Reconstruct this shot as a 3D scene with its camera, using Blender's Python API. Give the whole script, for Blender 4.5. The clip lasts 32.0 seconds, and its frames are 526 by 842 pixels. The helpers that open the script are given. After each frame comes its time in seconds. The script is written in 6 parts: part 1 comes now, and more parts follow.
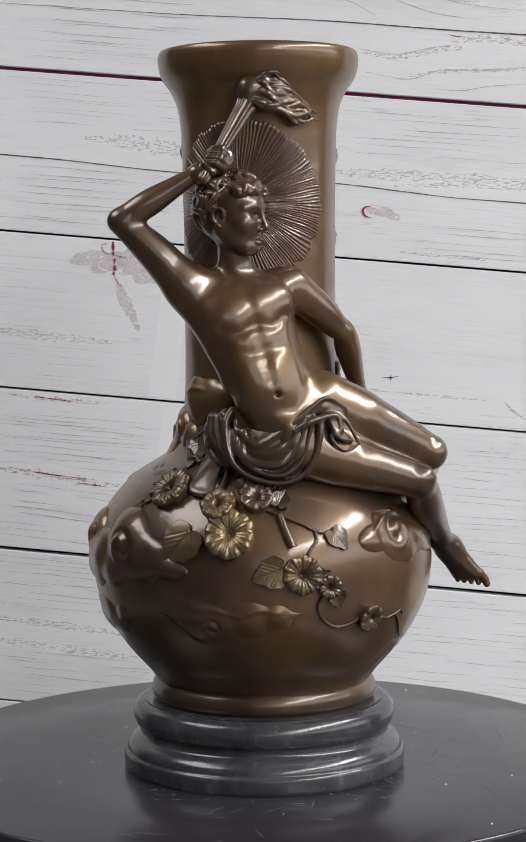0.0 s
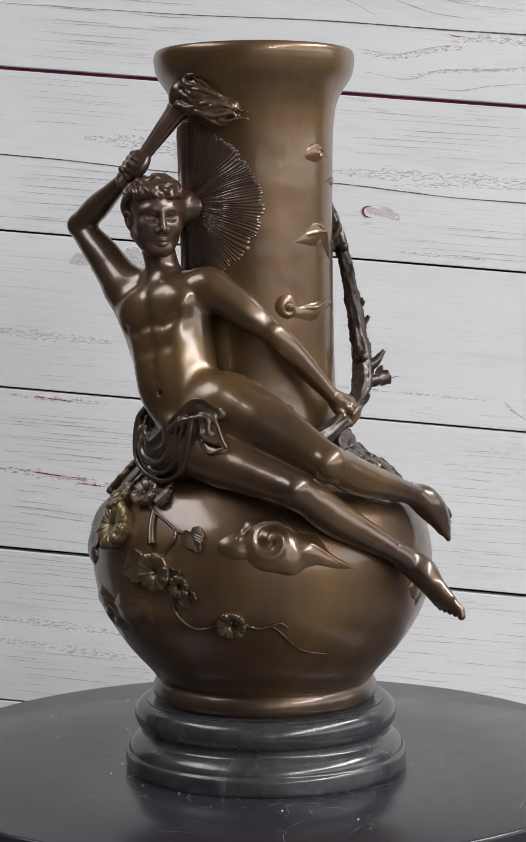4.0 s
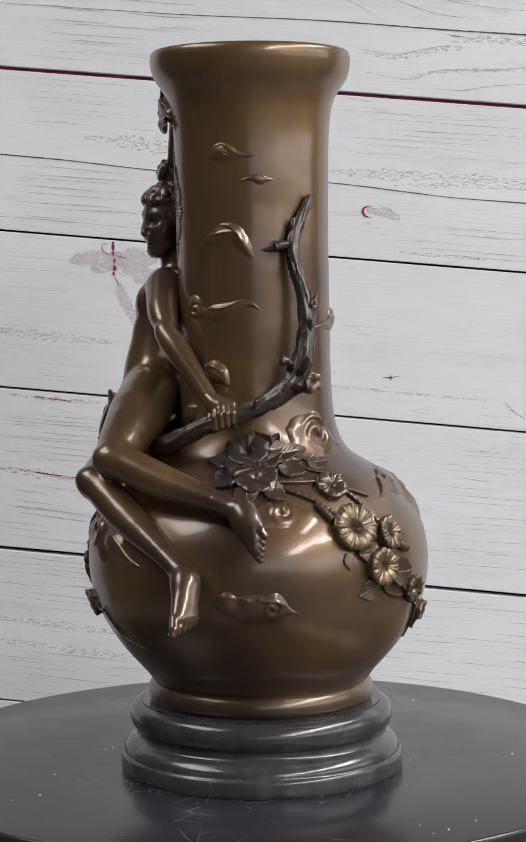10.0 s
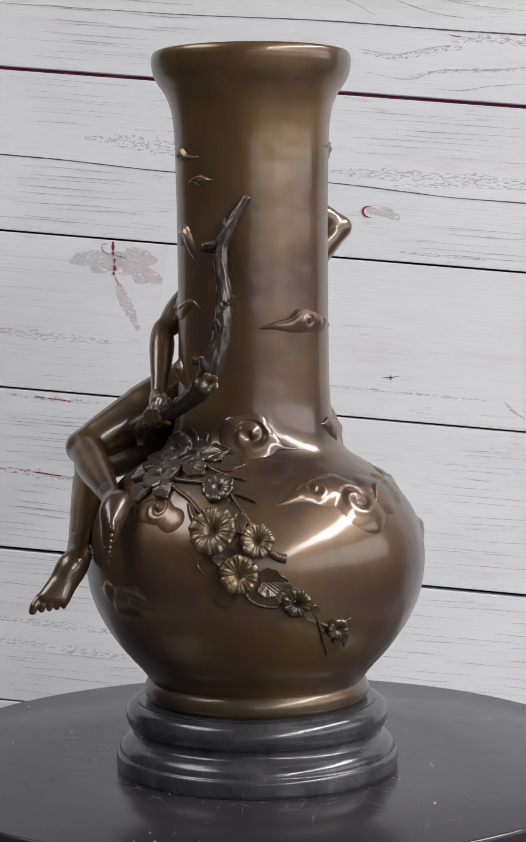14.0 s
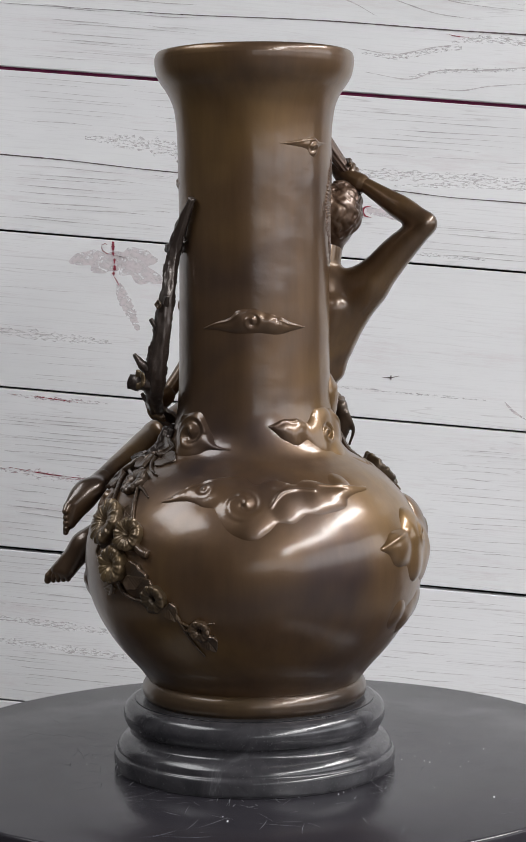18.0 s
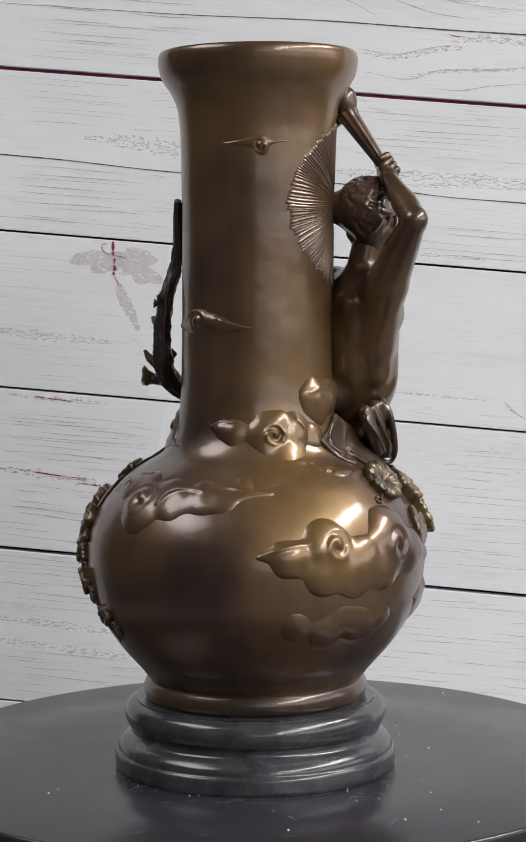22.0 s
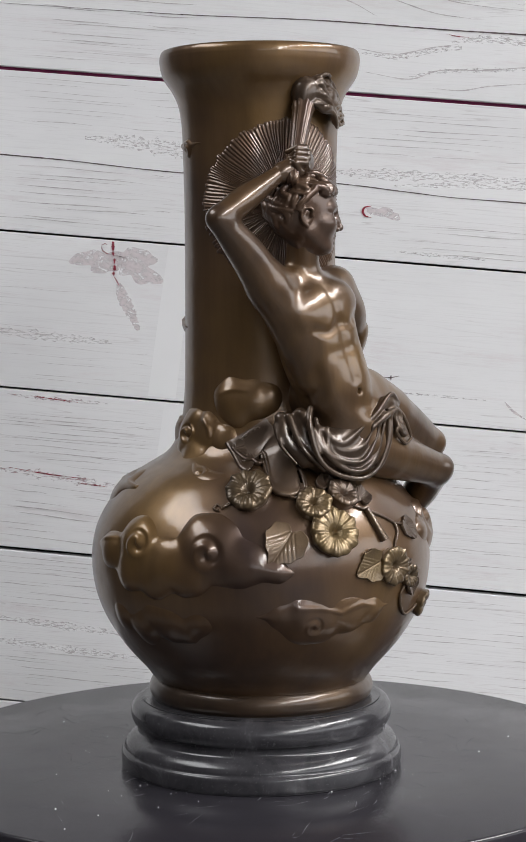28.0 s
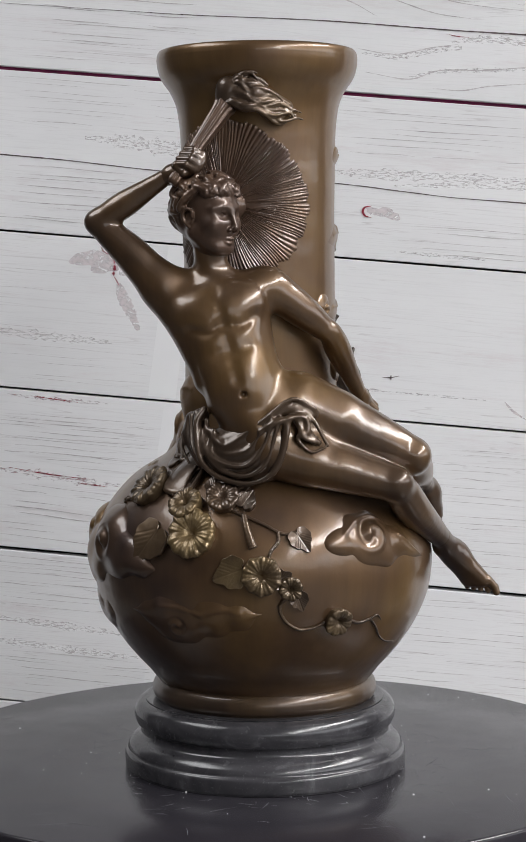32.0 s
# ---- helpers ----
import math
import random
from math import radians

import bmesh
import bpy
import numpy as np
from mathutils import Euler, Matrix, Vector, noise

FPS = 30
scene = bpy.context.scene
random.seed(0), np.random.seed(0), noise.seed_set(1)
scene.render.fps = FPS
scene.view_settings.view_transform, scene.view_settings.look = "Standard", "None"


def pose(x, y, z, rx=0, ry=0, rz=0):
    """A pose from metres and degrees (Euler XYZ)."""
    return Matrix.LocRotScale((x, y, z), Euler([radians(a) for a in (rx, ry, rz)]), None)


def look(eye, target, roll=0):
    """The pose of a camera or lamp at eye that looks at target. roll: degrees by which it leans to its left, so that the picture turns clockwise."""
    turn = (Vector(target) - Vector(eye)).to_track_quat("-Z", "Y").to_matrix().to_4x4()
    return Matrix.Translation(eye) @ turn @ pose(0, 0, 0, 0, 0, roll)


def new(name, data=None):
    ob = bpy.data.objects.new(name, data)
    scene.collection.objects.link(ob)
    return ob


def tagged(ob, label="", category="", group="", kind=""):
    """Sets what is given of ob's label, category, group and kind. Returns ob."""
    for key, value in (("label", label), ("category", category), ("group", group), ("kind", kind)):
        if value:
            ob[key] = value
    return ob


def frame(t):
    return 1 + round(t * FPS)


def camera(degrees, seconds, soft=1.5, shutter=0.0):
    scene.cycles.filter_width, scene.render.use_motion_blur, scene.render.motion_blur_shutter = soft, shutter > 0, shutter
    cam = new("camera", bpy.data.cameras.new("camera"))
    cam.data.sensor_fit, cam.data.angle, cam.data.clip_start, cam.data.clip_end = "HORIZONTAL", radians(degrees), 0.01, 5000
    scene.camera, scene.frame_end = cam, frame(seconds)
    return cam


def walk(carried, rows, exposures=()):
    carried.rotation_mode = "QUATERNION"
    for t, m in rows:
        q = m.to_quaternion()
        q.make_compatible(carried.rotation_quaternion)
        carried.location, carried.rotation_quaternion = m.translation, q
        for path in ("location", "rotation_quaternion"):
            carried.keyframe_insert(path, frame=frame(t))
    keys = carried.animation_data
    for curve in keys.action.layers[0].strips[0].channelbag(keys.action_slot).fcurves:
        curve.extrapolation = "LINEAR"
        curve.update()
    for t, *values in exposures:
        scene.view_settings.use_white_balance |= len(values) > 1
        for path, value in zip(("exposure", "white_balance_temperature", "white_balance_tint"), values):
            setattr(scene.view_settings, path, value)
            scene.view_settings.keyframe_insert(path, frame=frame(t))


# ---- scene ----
# Camera: stands still before a turntable with a bronze vase on it.
cam = camera(15.86, 32.0, soft=0.4)
CAMERA_POSE = pose(0, -1.1, 0.2838, 90 - 4.341, 0, -0.162) @ pose(0, 0, 0, 0, 0, -0.446)
walk(cam, [(0.0, CAMERA_POSE), (32.0, CAMERA_POSE)], exposures=[(0.0, 0.19), (32.0, 0.19)])


def turn_at(t):
    """The turntable's angle in degrees at t seconds."""
    ph = 2 * math.pi * t / 31
    return -math.degrees(0.203105 * t - 0.0185 * (math.cos(ph) - 1) + 0.01888 * math.sin(ph))


# ---- light ----
world = bpy.data.worlds.new("world")
scene.world = world
world.use_nodes = True
world.node_tree.nodes["Background"].inputs["Color"].default_value = (0.55, 0.57, 0.6, 1)
world.node_tree.nodes["Background"].inputs["Strength"].default_value = 0.2


def ceiling_lamp(name, x, y, z, w, h, power, colour):
    lamp = bpy.data.lights.new(name, "AREA")
    lamp.shape, lamp.size, lamp.size_y = "RECTANGLE", w, h
    lamp.energy, lamp.color = power, colour
    ob = new(name, lamp)
    ob.matrix_world = pose(x, y, z)
    return ob


ceiling_lamp("ceiling_row_and_fill", 1.75, -2.3, 1.68, 0.35, 5.6, 184, (0.99, 0.985, 0.985))
# Added fill light close to the boards; it evens out their darker left side.
ceiling_lamp("ceiling_row_and_fill", -1.35, -0.40, 1.68, 0.9, 1.3, 22, (0.97, 0.98, 1.0))
# Daylight in the openings of the windows in the east and south walls.
for place, target, width, power in (((3.54, -2.65, 0.95), (0, -2.65, 0.95), 6.4, 52), ((1.62, -6.04, 0.95), (1.62, 0, 0.95), 3.5, 18)):
    day = bpy.data.lights.new("window_daylight", "AREA")
    day.shape, day.size, day.size_y = "RECTANGLE", width, 1.0
    day.energy, day.color = power, (0.94, 0.96, 1.0)
    new("window_daylight", day).matrix_world = look(place, target)

# ---- materials ----


def material(name):
    m = bpy.data.materials.new(name)
    m.use_nodes = True
    nt = m.node_tree
    return m, nt, nt.nodes["Principled BSDF"]


def node(nt, kind, **values):
    n = nt.nodes.new(kind)
    for k, v in values.items():
        n.inputs[k.replace("_", " ")].default_value = v
    return n


def ramp(nt, source, stops):
    r = nt.nodes.new("ShaderNodeValToRGB")
    el = r.color_ramp.elements
    while len(el) < len(stops):
        el.new(0.5)
    for e, (p, c) in zip(el, stops):
        e.position, e.color = p, (*c, 1) if len(c) == 3 else c
    nt.links.new(source, r.inputs["Fac"])
    return r.outputs["Color"]


def grey(v):
    return (v, v, v)


def coords(nt, scale=(1, 1, 1), loc=(0, 0, 0)):
    tc = nt.nodes.new("ShaderNodeTexCoord")
    mp = nt.nodes.new("ShaderNodeMapping")
    mp.inputs["Scale"].default_value = scale
    mp.inputs["Location"].default_value = loc
    nt.links.new(tc.outputs["Object"], mp.inputs["Vector"])
    return mp.outputs["Vector"]


def noise_at(nt, vec, scale, detail=4.0, rough=0.55, distort=0.0):
    n = node(nt, "ShaderNodeTexNoise", Scale=scale, Detail=detail, Roughness=rough, Distortion=distort)
    nt.links.new(vec, n.inputs["Vector"])
    return n.outputs["Fac"]


def mixed(nt, fac, a, b, mode="MIX"):
    m = nt.nodes.new("ShaderNodeMix")
    m.data_type, m.blend_type = "RGBA", mode
    for sock, val in ((m.inputs[0], fac), (m.inputs[6], a), (m.inputs[7], b)):
        if hasattr(val, "links") or hasattr(val, "is_linked"):
            nt.links.new(val, sock)
        elif isinstance(val, (int, float)):
            sock.default_value = val
        else:
            sock.default_value = (*val, 1)
    return m.outputs[2]


def bumped(nt, bsdf, height, strength, distance):
    b = node(nt, "ShaderNodeBump", Strength=strength, Distance=distance)
    nt.links.new(height, b.inputs["Height"])
    nt.links.new(b.outputs["Normal"], bsdf.inputs["Normal"])


def bronze(name, dark, light, rough=(0.38, 0.55), metal=0.3, bump=0.12, scale=1.0, coat=0.6, gloss=0.13):
    """Patinated bronze under a wax coat: cloudy brown tints, soft vertical rubbing streaks and fine casting marks."""
    m, nt, p = material(name)
    v = coords(nt)
    mid = tuple(0.5 * (a + b) * k for a, b, k in zip(dark, light, (1.01, 0.98, 1.08)))
    big = noise_at(nt, v, 9 * scale, 3, 0.5, 0.4)
    streak = noise_at(nt, coords(nt, (1, 1, 0.12)), 150 * scale, 4, 0.6)
    col = ramp(nt, big, [(0.28, dark), (0.5, mid), (0.72, light)])
    rubbed = ramp(nt, streak, [(0.3, grey(0.88)), (0.72, grey(1.10))])
    nt.links.new(mixed(nt, 1.0, col, rubbed, "MULTIPLY"), p.inputs["Base Color"])
    rg = ramp(nt, noise_at(nt, v, 45 * scale, 6, 0.65), [(0.3, grey(rough[0])), (0.75, grey(rough[1]))])
    nt.links.new(rg, p.inputs["Roughness"])
    p.inputs["Metallic"].default_value = metal
    p.inputs["Coat Weight"].default_value = coat
    smear = ramp(nt, noise_at(nt, v, 30 * scale, 5, 0.7), [(0.3, grey(gloss * 0.75)), (0.8, grey(gloss * 1.7))])
    nt.links.new(smear, p.inputs["Coat Roughness"])
    p.inputs["Coat IOR"].default_value = 1.6
    bumped(nt, p, noise_at(nt, v, 260 * scale, 6, 0.6), bump, 0.0006)
    # the uneven, hand-finished skin shows in the wax coat as well
    broad = node(nt, "ShaderNodeBump", Strength=0.25, Distance=0.003)
    nt.links.new(noise_at(nt, v, 30 * scale, 2, 0.5), broad.inputs["Height"])
    fine = p.inputs["Normal"].links[0].from_node
    nt.links.new(broad.outputs["Normal"], fine.inputs["Normal"])
    nt.links.new(fine.outputs["Normal"], p.inputs["Coat Normal"])
    return m


BRONZE = bronze("brown_bronze", (0.046, 0.028, 0.025), (0.212, 0.122, 0.039), (0.35, 0.47), 0.54, bump=0.12, coat=0.62, gloss=0.13)
BRONZE_FIGURE = bronze("polished_brown_bronze", (0.042, 0.026, 0.019), (0.166, 0.093, 0.031), (0.34, 0.46), 0.50, bump=0.03, scale=1.6, coat=0.72, gloss=0.15)
BRONZE_DARK = bronze("dark_bronze", (0.030, 0.023, 0.019), (0.085, 0.062, 0.045), (0.34, 0.5), 0.55, bump=0.45, coat=0.35, gloss=0.2)
BRONZE_HEAD = bronze("dark_patina", (0.036, 0.024, 0.019), (0.145, 0.084, 0.046), (0.34, 0.48), 0.5, bump=0.05, scale=2, coat=0.5, gloss=0.15)
BRONZE_GOLD = bronze("rubbed_golden_bronze", (0.044, 0.031, 0.019), (0.215, 0.150, 0.070), (0.30, 0.44), 0.60, bump=0.25, scale=3, coat=0.3, gloss=0.18)
BRONZE_DRAPE = bronze("drapery_bronze", (0.036, 0.025, 0.018), (0.125, 0.080, 0.042), (0.34, 0.47), 0.55, bump=0.1, scale=1.5, coat=0.5, gloss=0.13)


def marble_material():
    m, nt, p = material("black_marble")
    v = coords(nt)
    vein = ramp(nt, noise_at(nt, v, 35, 8, 0.65, 1.2), [(0.35, (0.026, 0.025, 0.028)), (0.62, (0.054, 0.052, 0.057)), (0.8, (0.14, 0.135, 0.145))])
    fleck = ramp(nt, noise_at(nt, v, 700, 3, 0.6), [(0.62, grey(0)), (0.8, grey(0.14))])
    nt.links.new(mixed(nt, 0.6, vein, fleck, "ADD"), p.inputs["Base Color"])
    nt.links.new(ramp(nt, noise_at(nt, v, 90, 6, 0.7), [(0.3, grey(0.13)), (0.75, grey(0.32))]), p.inputs["Roughness"])
    p.inputs["Specular IOR Level"].default_value = 0.6
    bumped(nt, p, noise_at(nt, v, 500, 4, 0.6), 0.06, 0.0005)
    return m


def disc_material():
    m, nt, p = material("satin_black_laminate")
    v = coords(nt)
    col = ramp(nt, noise_at(nt, v, 9, 6, 0.6, 0.6), [(0.3, (0.022, 0.020, 0.025)), (0.75, (0.032, 0.030, 0.035))])
    streak = ramp(nt, noise_at(nt, coords(nt, (6, 160, 1)), 4, 6, 0.7), [(0.6, grey(0)), (0.85, grey(0.02))])
    nt.links.new(mixed(nt, 1.0, col, streak, "ADD"), p.inputs["Base Color"])
    nt.links.new(ramp(nt, noise_at(nt, v, 40, 8, 0.7), [(0.3, grey(0.16)), (0.8, grey(0.28))]), p.inputs["Roughness"])
    p.inputs["Specular IOR Level"].default_value = 0.38
    bumped(nt, p, noise_at(nt, v, 900, 3, 0.6), 0.05, 0.0003)
    return m


def plank_material():
    """White-painted boards with thin broken grey grain lines along their length."""
    m, nt, p = material("white_washed_wood")
    info = nt.nodes.new("ShaderNodeObjectInfo")
    tc = nt.nodes.new("ShaderNodeTexCoord")
    shift = nt.nodes.new("ShaderNodeVectorMath")
    shift.operation = "MULTIPLY_ADD"
    comb = nt.nodes.new("ShaderNodeCombineXYZ")
    nt.links.new(info.outputs["Random"], comb.inputs["X"])
    nt.links.new(info.outputs["Random"], comb.inputs["Z"])
    nt.links.new(comb.outputs["Vector"], shift.inputs[0])
    shift.inputs[1].default_value = (17, 17, 17)
    nt.links.new(tc.outputs["Object"], shift.inputs[2])
    base = shift.outputs["Vector"]

    def stretched(sx, sz):
        mp = nt.nodes.new("ShaderNodeMapping")
        mp.inputs["Scale"].default_value = (sx, 1, sz)
        nt.links.new(base, mp.inputs["Vector"])
        return mp.outputs["Vector"]

    rings = nt.nodes.new("ShaderNodeMath")
    rings.operation = "MULTIPLY"
    rings.inputs[1].default_value = 38.0
    nt.links.new(noise_at(nt, stretched(0.42, 17), 1.5, 4, 0.5, 0.05), rings.inputs[0])
    band = nt.nodes.new("ShaderNodeMath")
    band.operation = "FRACT"
    nt.links.new(rings.outputs[0], band.inputs[0])
    lines = ramp(nt, band.outputs[0], [(0.0, grey(0)), (0.03, grey(0.75)), (0.08, grey(0.45)), (0.13, grey(0))])
    broken = ramp(nt, noise_at(nt, stretched(6, 90), 2.0, 8, 0.75), [(0.40, grey(0)), (0.52, grey(1))])
    patch = ramp(nt, noise_at(nt, stretched(3, 9), 1.6, 3, 0.6), [(0.42, grey(0.06)), (0.60, grey(0.9))])
    fine = ramp(nt, noise_at(nt, stretched(10, 300), 2.0, 4, 0.7), [(0.5, grey(0)), (0.8, grey(0.45))])
    paint = ramp(nt, noise_at(nt, stretched(3, 8), 1.5, 5, 0.6), [(0.3, (0.745, 0.742, 0.752)), (0.7, (0.80, 0.797, 0.805))])
    tinted = mixed(nt, ramp(nt, noise_at(nt, stretched(2.5, 22), 1.7, 9, 0.8), [(0.54, grey(0)), (0.66, grey(0.6))]), paint, (0.66, 0.60, 0.615))
    worn = mixed(nt, fine, tinted, (0.60, 0.59, 0.595))
    fac = nt.nodes.new("ShaderNodeMath")
    fac.operation = "MULTIPLY"
    nt.links.new(lines, fac.inputs[0])
    nt.links.new(patch, fac.inputs[1])
    fac2 = nt.nodes.new("ShaderNodeMath")
    fac2.operation = "MULTIPLY"
    nt.links.new(fac.outputs[0], fac2.inputs[0])
    nt.links.new(broken, fac2.inputs[1])
    nt.links.new(mixed(nt, fac2.outputs[0], worn, (0.54, 0.515, 0.52)), p.inputs["Base Color"])
    p.inputs["Roughness"].default_value = 0.5
    bumped(nt, p, noise_at(nt, stretched(6, 200), 2.0, 4, 0.6), 0.05, 0.0006)
    return m


def plain_material(name, colour, rough=0.6, spread=0.12, scale=30):
    m, nt, p = material(name)
    v = coords(nt)
    lo, hi = [tuple(c * k for c in colour) for k in (1 - spread, 1 + spread)]
    nt.links.new(ramp(nt, noise_at(nt, v, scale, 6, 0.6), [(0.3, lo), (0.7, hi)]), p.inputs["Base Color"])
    p.inputs["Roughness"].default_value = rough
    return m


MARBLE = marble_material()
DISC = disc_material()
PLANK = plank_material()
GAP = plain_material("dark_joint", (0.012, 0.011, 0.012), 0.8)
GAP_PURPLE = plain_material("plum_joint", (0.22, 0.014, 0.08), 0.7, 0.5, 60)
CRACK = plain_material("dark_grain_crack", (0.09, 0.06, 0.065), 0.7, 0.5, 80)
RED = plain_material("dark_red_mark", (0.22, 0.01, 0.03), 0.6, 0.4, 200)


def stain_material(name, colour, scale=120, start=0.44):
    """A ragged, broken pinkish stain through which the white paint shows."""
    m, nt, p = material(name)
    v = coords(nt, (1, 1, 1.6) if scale < 200 else (0.5, 1, 2.2))
    fac = ramp(nt, noise_at(nt, v, scale, 9, 0.75, 0.6), [(start, grey(0)), (start + 0.1, grey(0.7)), (0.8, grey(1))])
    p.inputs["Base Color"].default_value = colour
    nt.links.new(fac, p.inputs["Alpha"])
    p.inputs["Roughness"].default_value = 0.55
    return m


STAIN = stain_material("pale_grey_pink_stain", (0.705, 0.640, 0.655, 1), 120, 0.40)
BAND = stain_material("pale_grain_band", (0.655, 0.610, 0.620, 1), 380, 0.5)
STAIN_RED = stain_material("reddish_grain_stain", (0.56, 0.38, 0.40, 1), 260, 0.5)
# Paler white that imitates light reflected off a fold.
FOLD_SHEEN = plain_material("fold_sheen_white", (0.800, 0.798, 0.805), 0.5, 0.02, 12)
ROOM_WALL = plain_material("grey_room_paint", (0.075, 0.070, 0.072), 0.8, 0.05, 4)
ROOM_CEILING = plain_material("white_ceiling_paint", (0.26, 0.25, 0.25), 0.8, 0.05, 4)
ROOM_FLOOR = plain_material("grey_floor_paint", (0.1, 0.095, 0.09), 0.6, 0.1, 8)
DUST = plain_material("white_dust", (0.75, 0.75, 0.75), 0.8)
SCRATCH = plain_material("grey_scratch", (0.16, 0.16, 0.17), 0.5)
GRAIN = plain_material("grey_grain", (0.50, 0.47, 0.480), 0.6, 0.3, 90)

# ---- mesh tools ----


def part(name, me, mat, parent, label=""):
    """Links a mesh (or bmesh) as one object under a thing or a part."""
    if isinstance(me, bmesh.types.BMesh):
        bm, me = me, bpy.data.meshes.new(name)
        bm.to_mesh(me)
        bm.free()
    if not me.materials:
        me.materials.append(mat)
    ob = new(name, me)
    ob.parent = parent
    if label:
        ob["label"] = label
    return ob


def mesh_from(name, verts, quads, smooth=True):
    verts, quads = np.asarray(verts, np.float32), np.asarray(quads, np.int32)
    me = bpy.data.meshes.new(name)
    n, k = len(quads), quads.shape[1]
    me.vertices.add(len(verts))
    me.vertices.foreach_set("co", verts.ravel())
    me.loops.add(n * k)
    me.loops.foreach_set("vertex_index", quads.ravel())
    me.polygons.add(n)
    me.polygons.foreach_set("loop_start", np.arange(0, n * k, k, dtype=np.int32))
    me.polygons.foreach_set("use_smooth", np.full(n, smooth))
    me.update(calc_edges=True)
    me.validate()
    return me


def joined(pieces):
    verts, quads, n = [], [], 0
    for v, q in pieces:
        verts.append(v)
        quads.append(np.asarray(q) + n)
        n += len(v)
    return np.concatenate(verts), np.concatenate(quads)


def grid_quads(nu, nv, wrap=False):
    a = np.arange(nu * nv).reshape(nu, nv)
    if wrap:
        a = np.concatenate([a, a[:1]])
    return np.stack([a[:-1, :-1], a[1:, :-1], a[1:, 1:], a[:-1, 1:]], -1).reshape(-1, 4)


def lathe(profile, steps=160, centre=lambda z: np.zeros(2)):
    pr = np.asarray(profile, float)
    a = np.linspace(0, 2 * math.pi, steps, endpoint=False)
    c = np.array([centre(z) for z in pr[:, 1]])
    x = c[None, :, 0] + np.cos(a)[:, None] * pr[None, :, 0]
    y = c[None, :, 1] + np.sin(a)[:, None] * pr[None, :, 0]
    z = np.broadcast_to(pr[None, :, 1], x.shape)
    return np.stack([x, y, z], -1).reshape(-1, 3), grid_quads(steps, len(pr), True)


def smooth_curve(points, n):
    """n points along a Catmull-Rom curve through the given ones (rows of any width)."""
    p = np.asarray(points, float)
    p = np.vstack([2 * p[0] - p[1], p, 2 * p[-1] - p[-2]])
    out = []
    for s in np.linspace(0, len(p) - 3 - 1e-6, n):
        i = int(s)
        t = s - i
        a, b, c, d = p[i:i + 4]
        out.append(0.5 * (2 * b + (c - a) * t + (2 * a - 5 * b + 4 * c - d) * t * t + (3 * b - a - 3 * c + d) * t ** 3))
    return np.array(out)


def tube(path, radii, sides=10, ridges=0, ridge=0.0, twist=0.0):
    """A closed tube along a path of points, with optional lengthwise ridges."""
    path, radii = np.asarray(path, float), np.asarray(radii, float)
    n = len(path)
    tan = np.gradient(path, axis=0)
    tan /= np.linalg.norm(tan, axis=1)[:, None]
    ref = np.array([0.31, 0.22, 0.92])
    verts = []
    u = np.cross(tan[0], ref)
    for i in range(n):
        u = u - tan[i] * (u @ tan[i])
        u /= np.linalg.norm(u)
        w = np.cross(tan[i], u)
        a = np.linspace(0, 2 * math.pi, sides, endpoint=False)
        r = radii[i] * (1 + ridge * np.sin(ridges * a + twist * i))
        verts.append(path[i] + (np.cos(a) * r)[:, None] * u + (np.sin(a) * r)[:, None] * w)
    verts = np.concatenate(verts)
    q = []
    for i in range(n - 1):
        for j in range(sides):
            k = (j + 1) % sides
            q.append((i * sides + j, i * sides + k, (i + 1) * sides + k, (i + 1) * sides + j))
    c0, c1 = len(verts), len(verts) + 1
    verts = np.vstack([verts, path[0], path[-1]])
    for j in range(0, sides, 2):
        k, l = (j + 1) % sides, (j + 2) % sides
        q.append((c0, l, k, j))
        b = (n - 1) * sides
        q.append((c1, b + j, b + k, b + l))
    return verts, np.array(q)


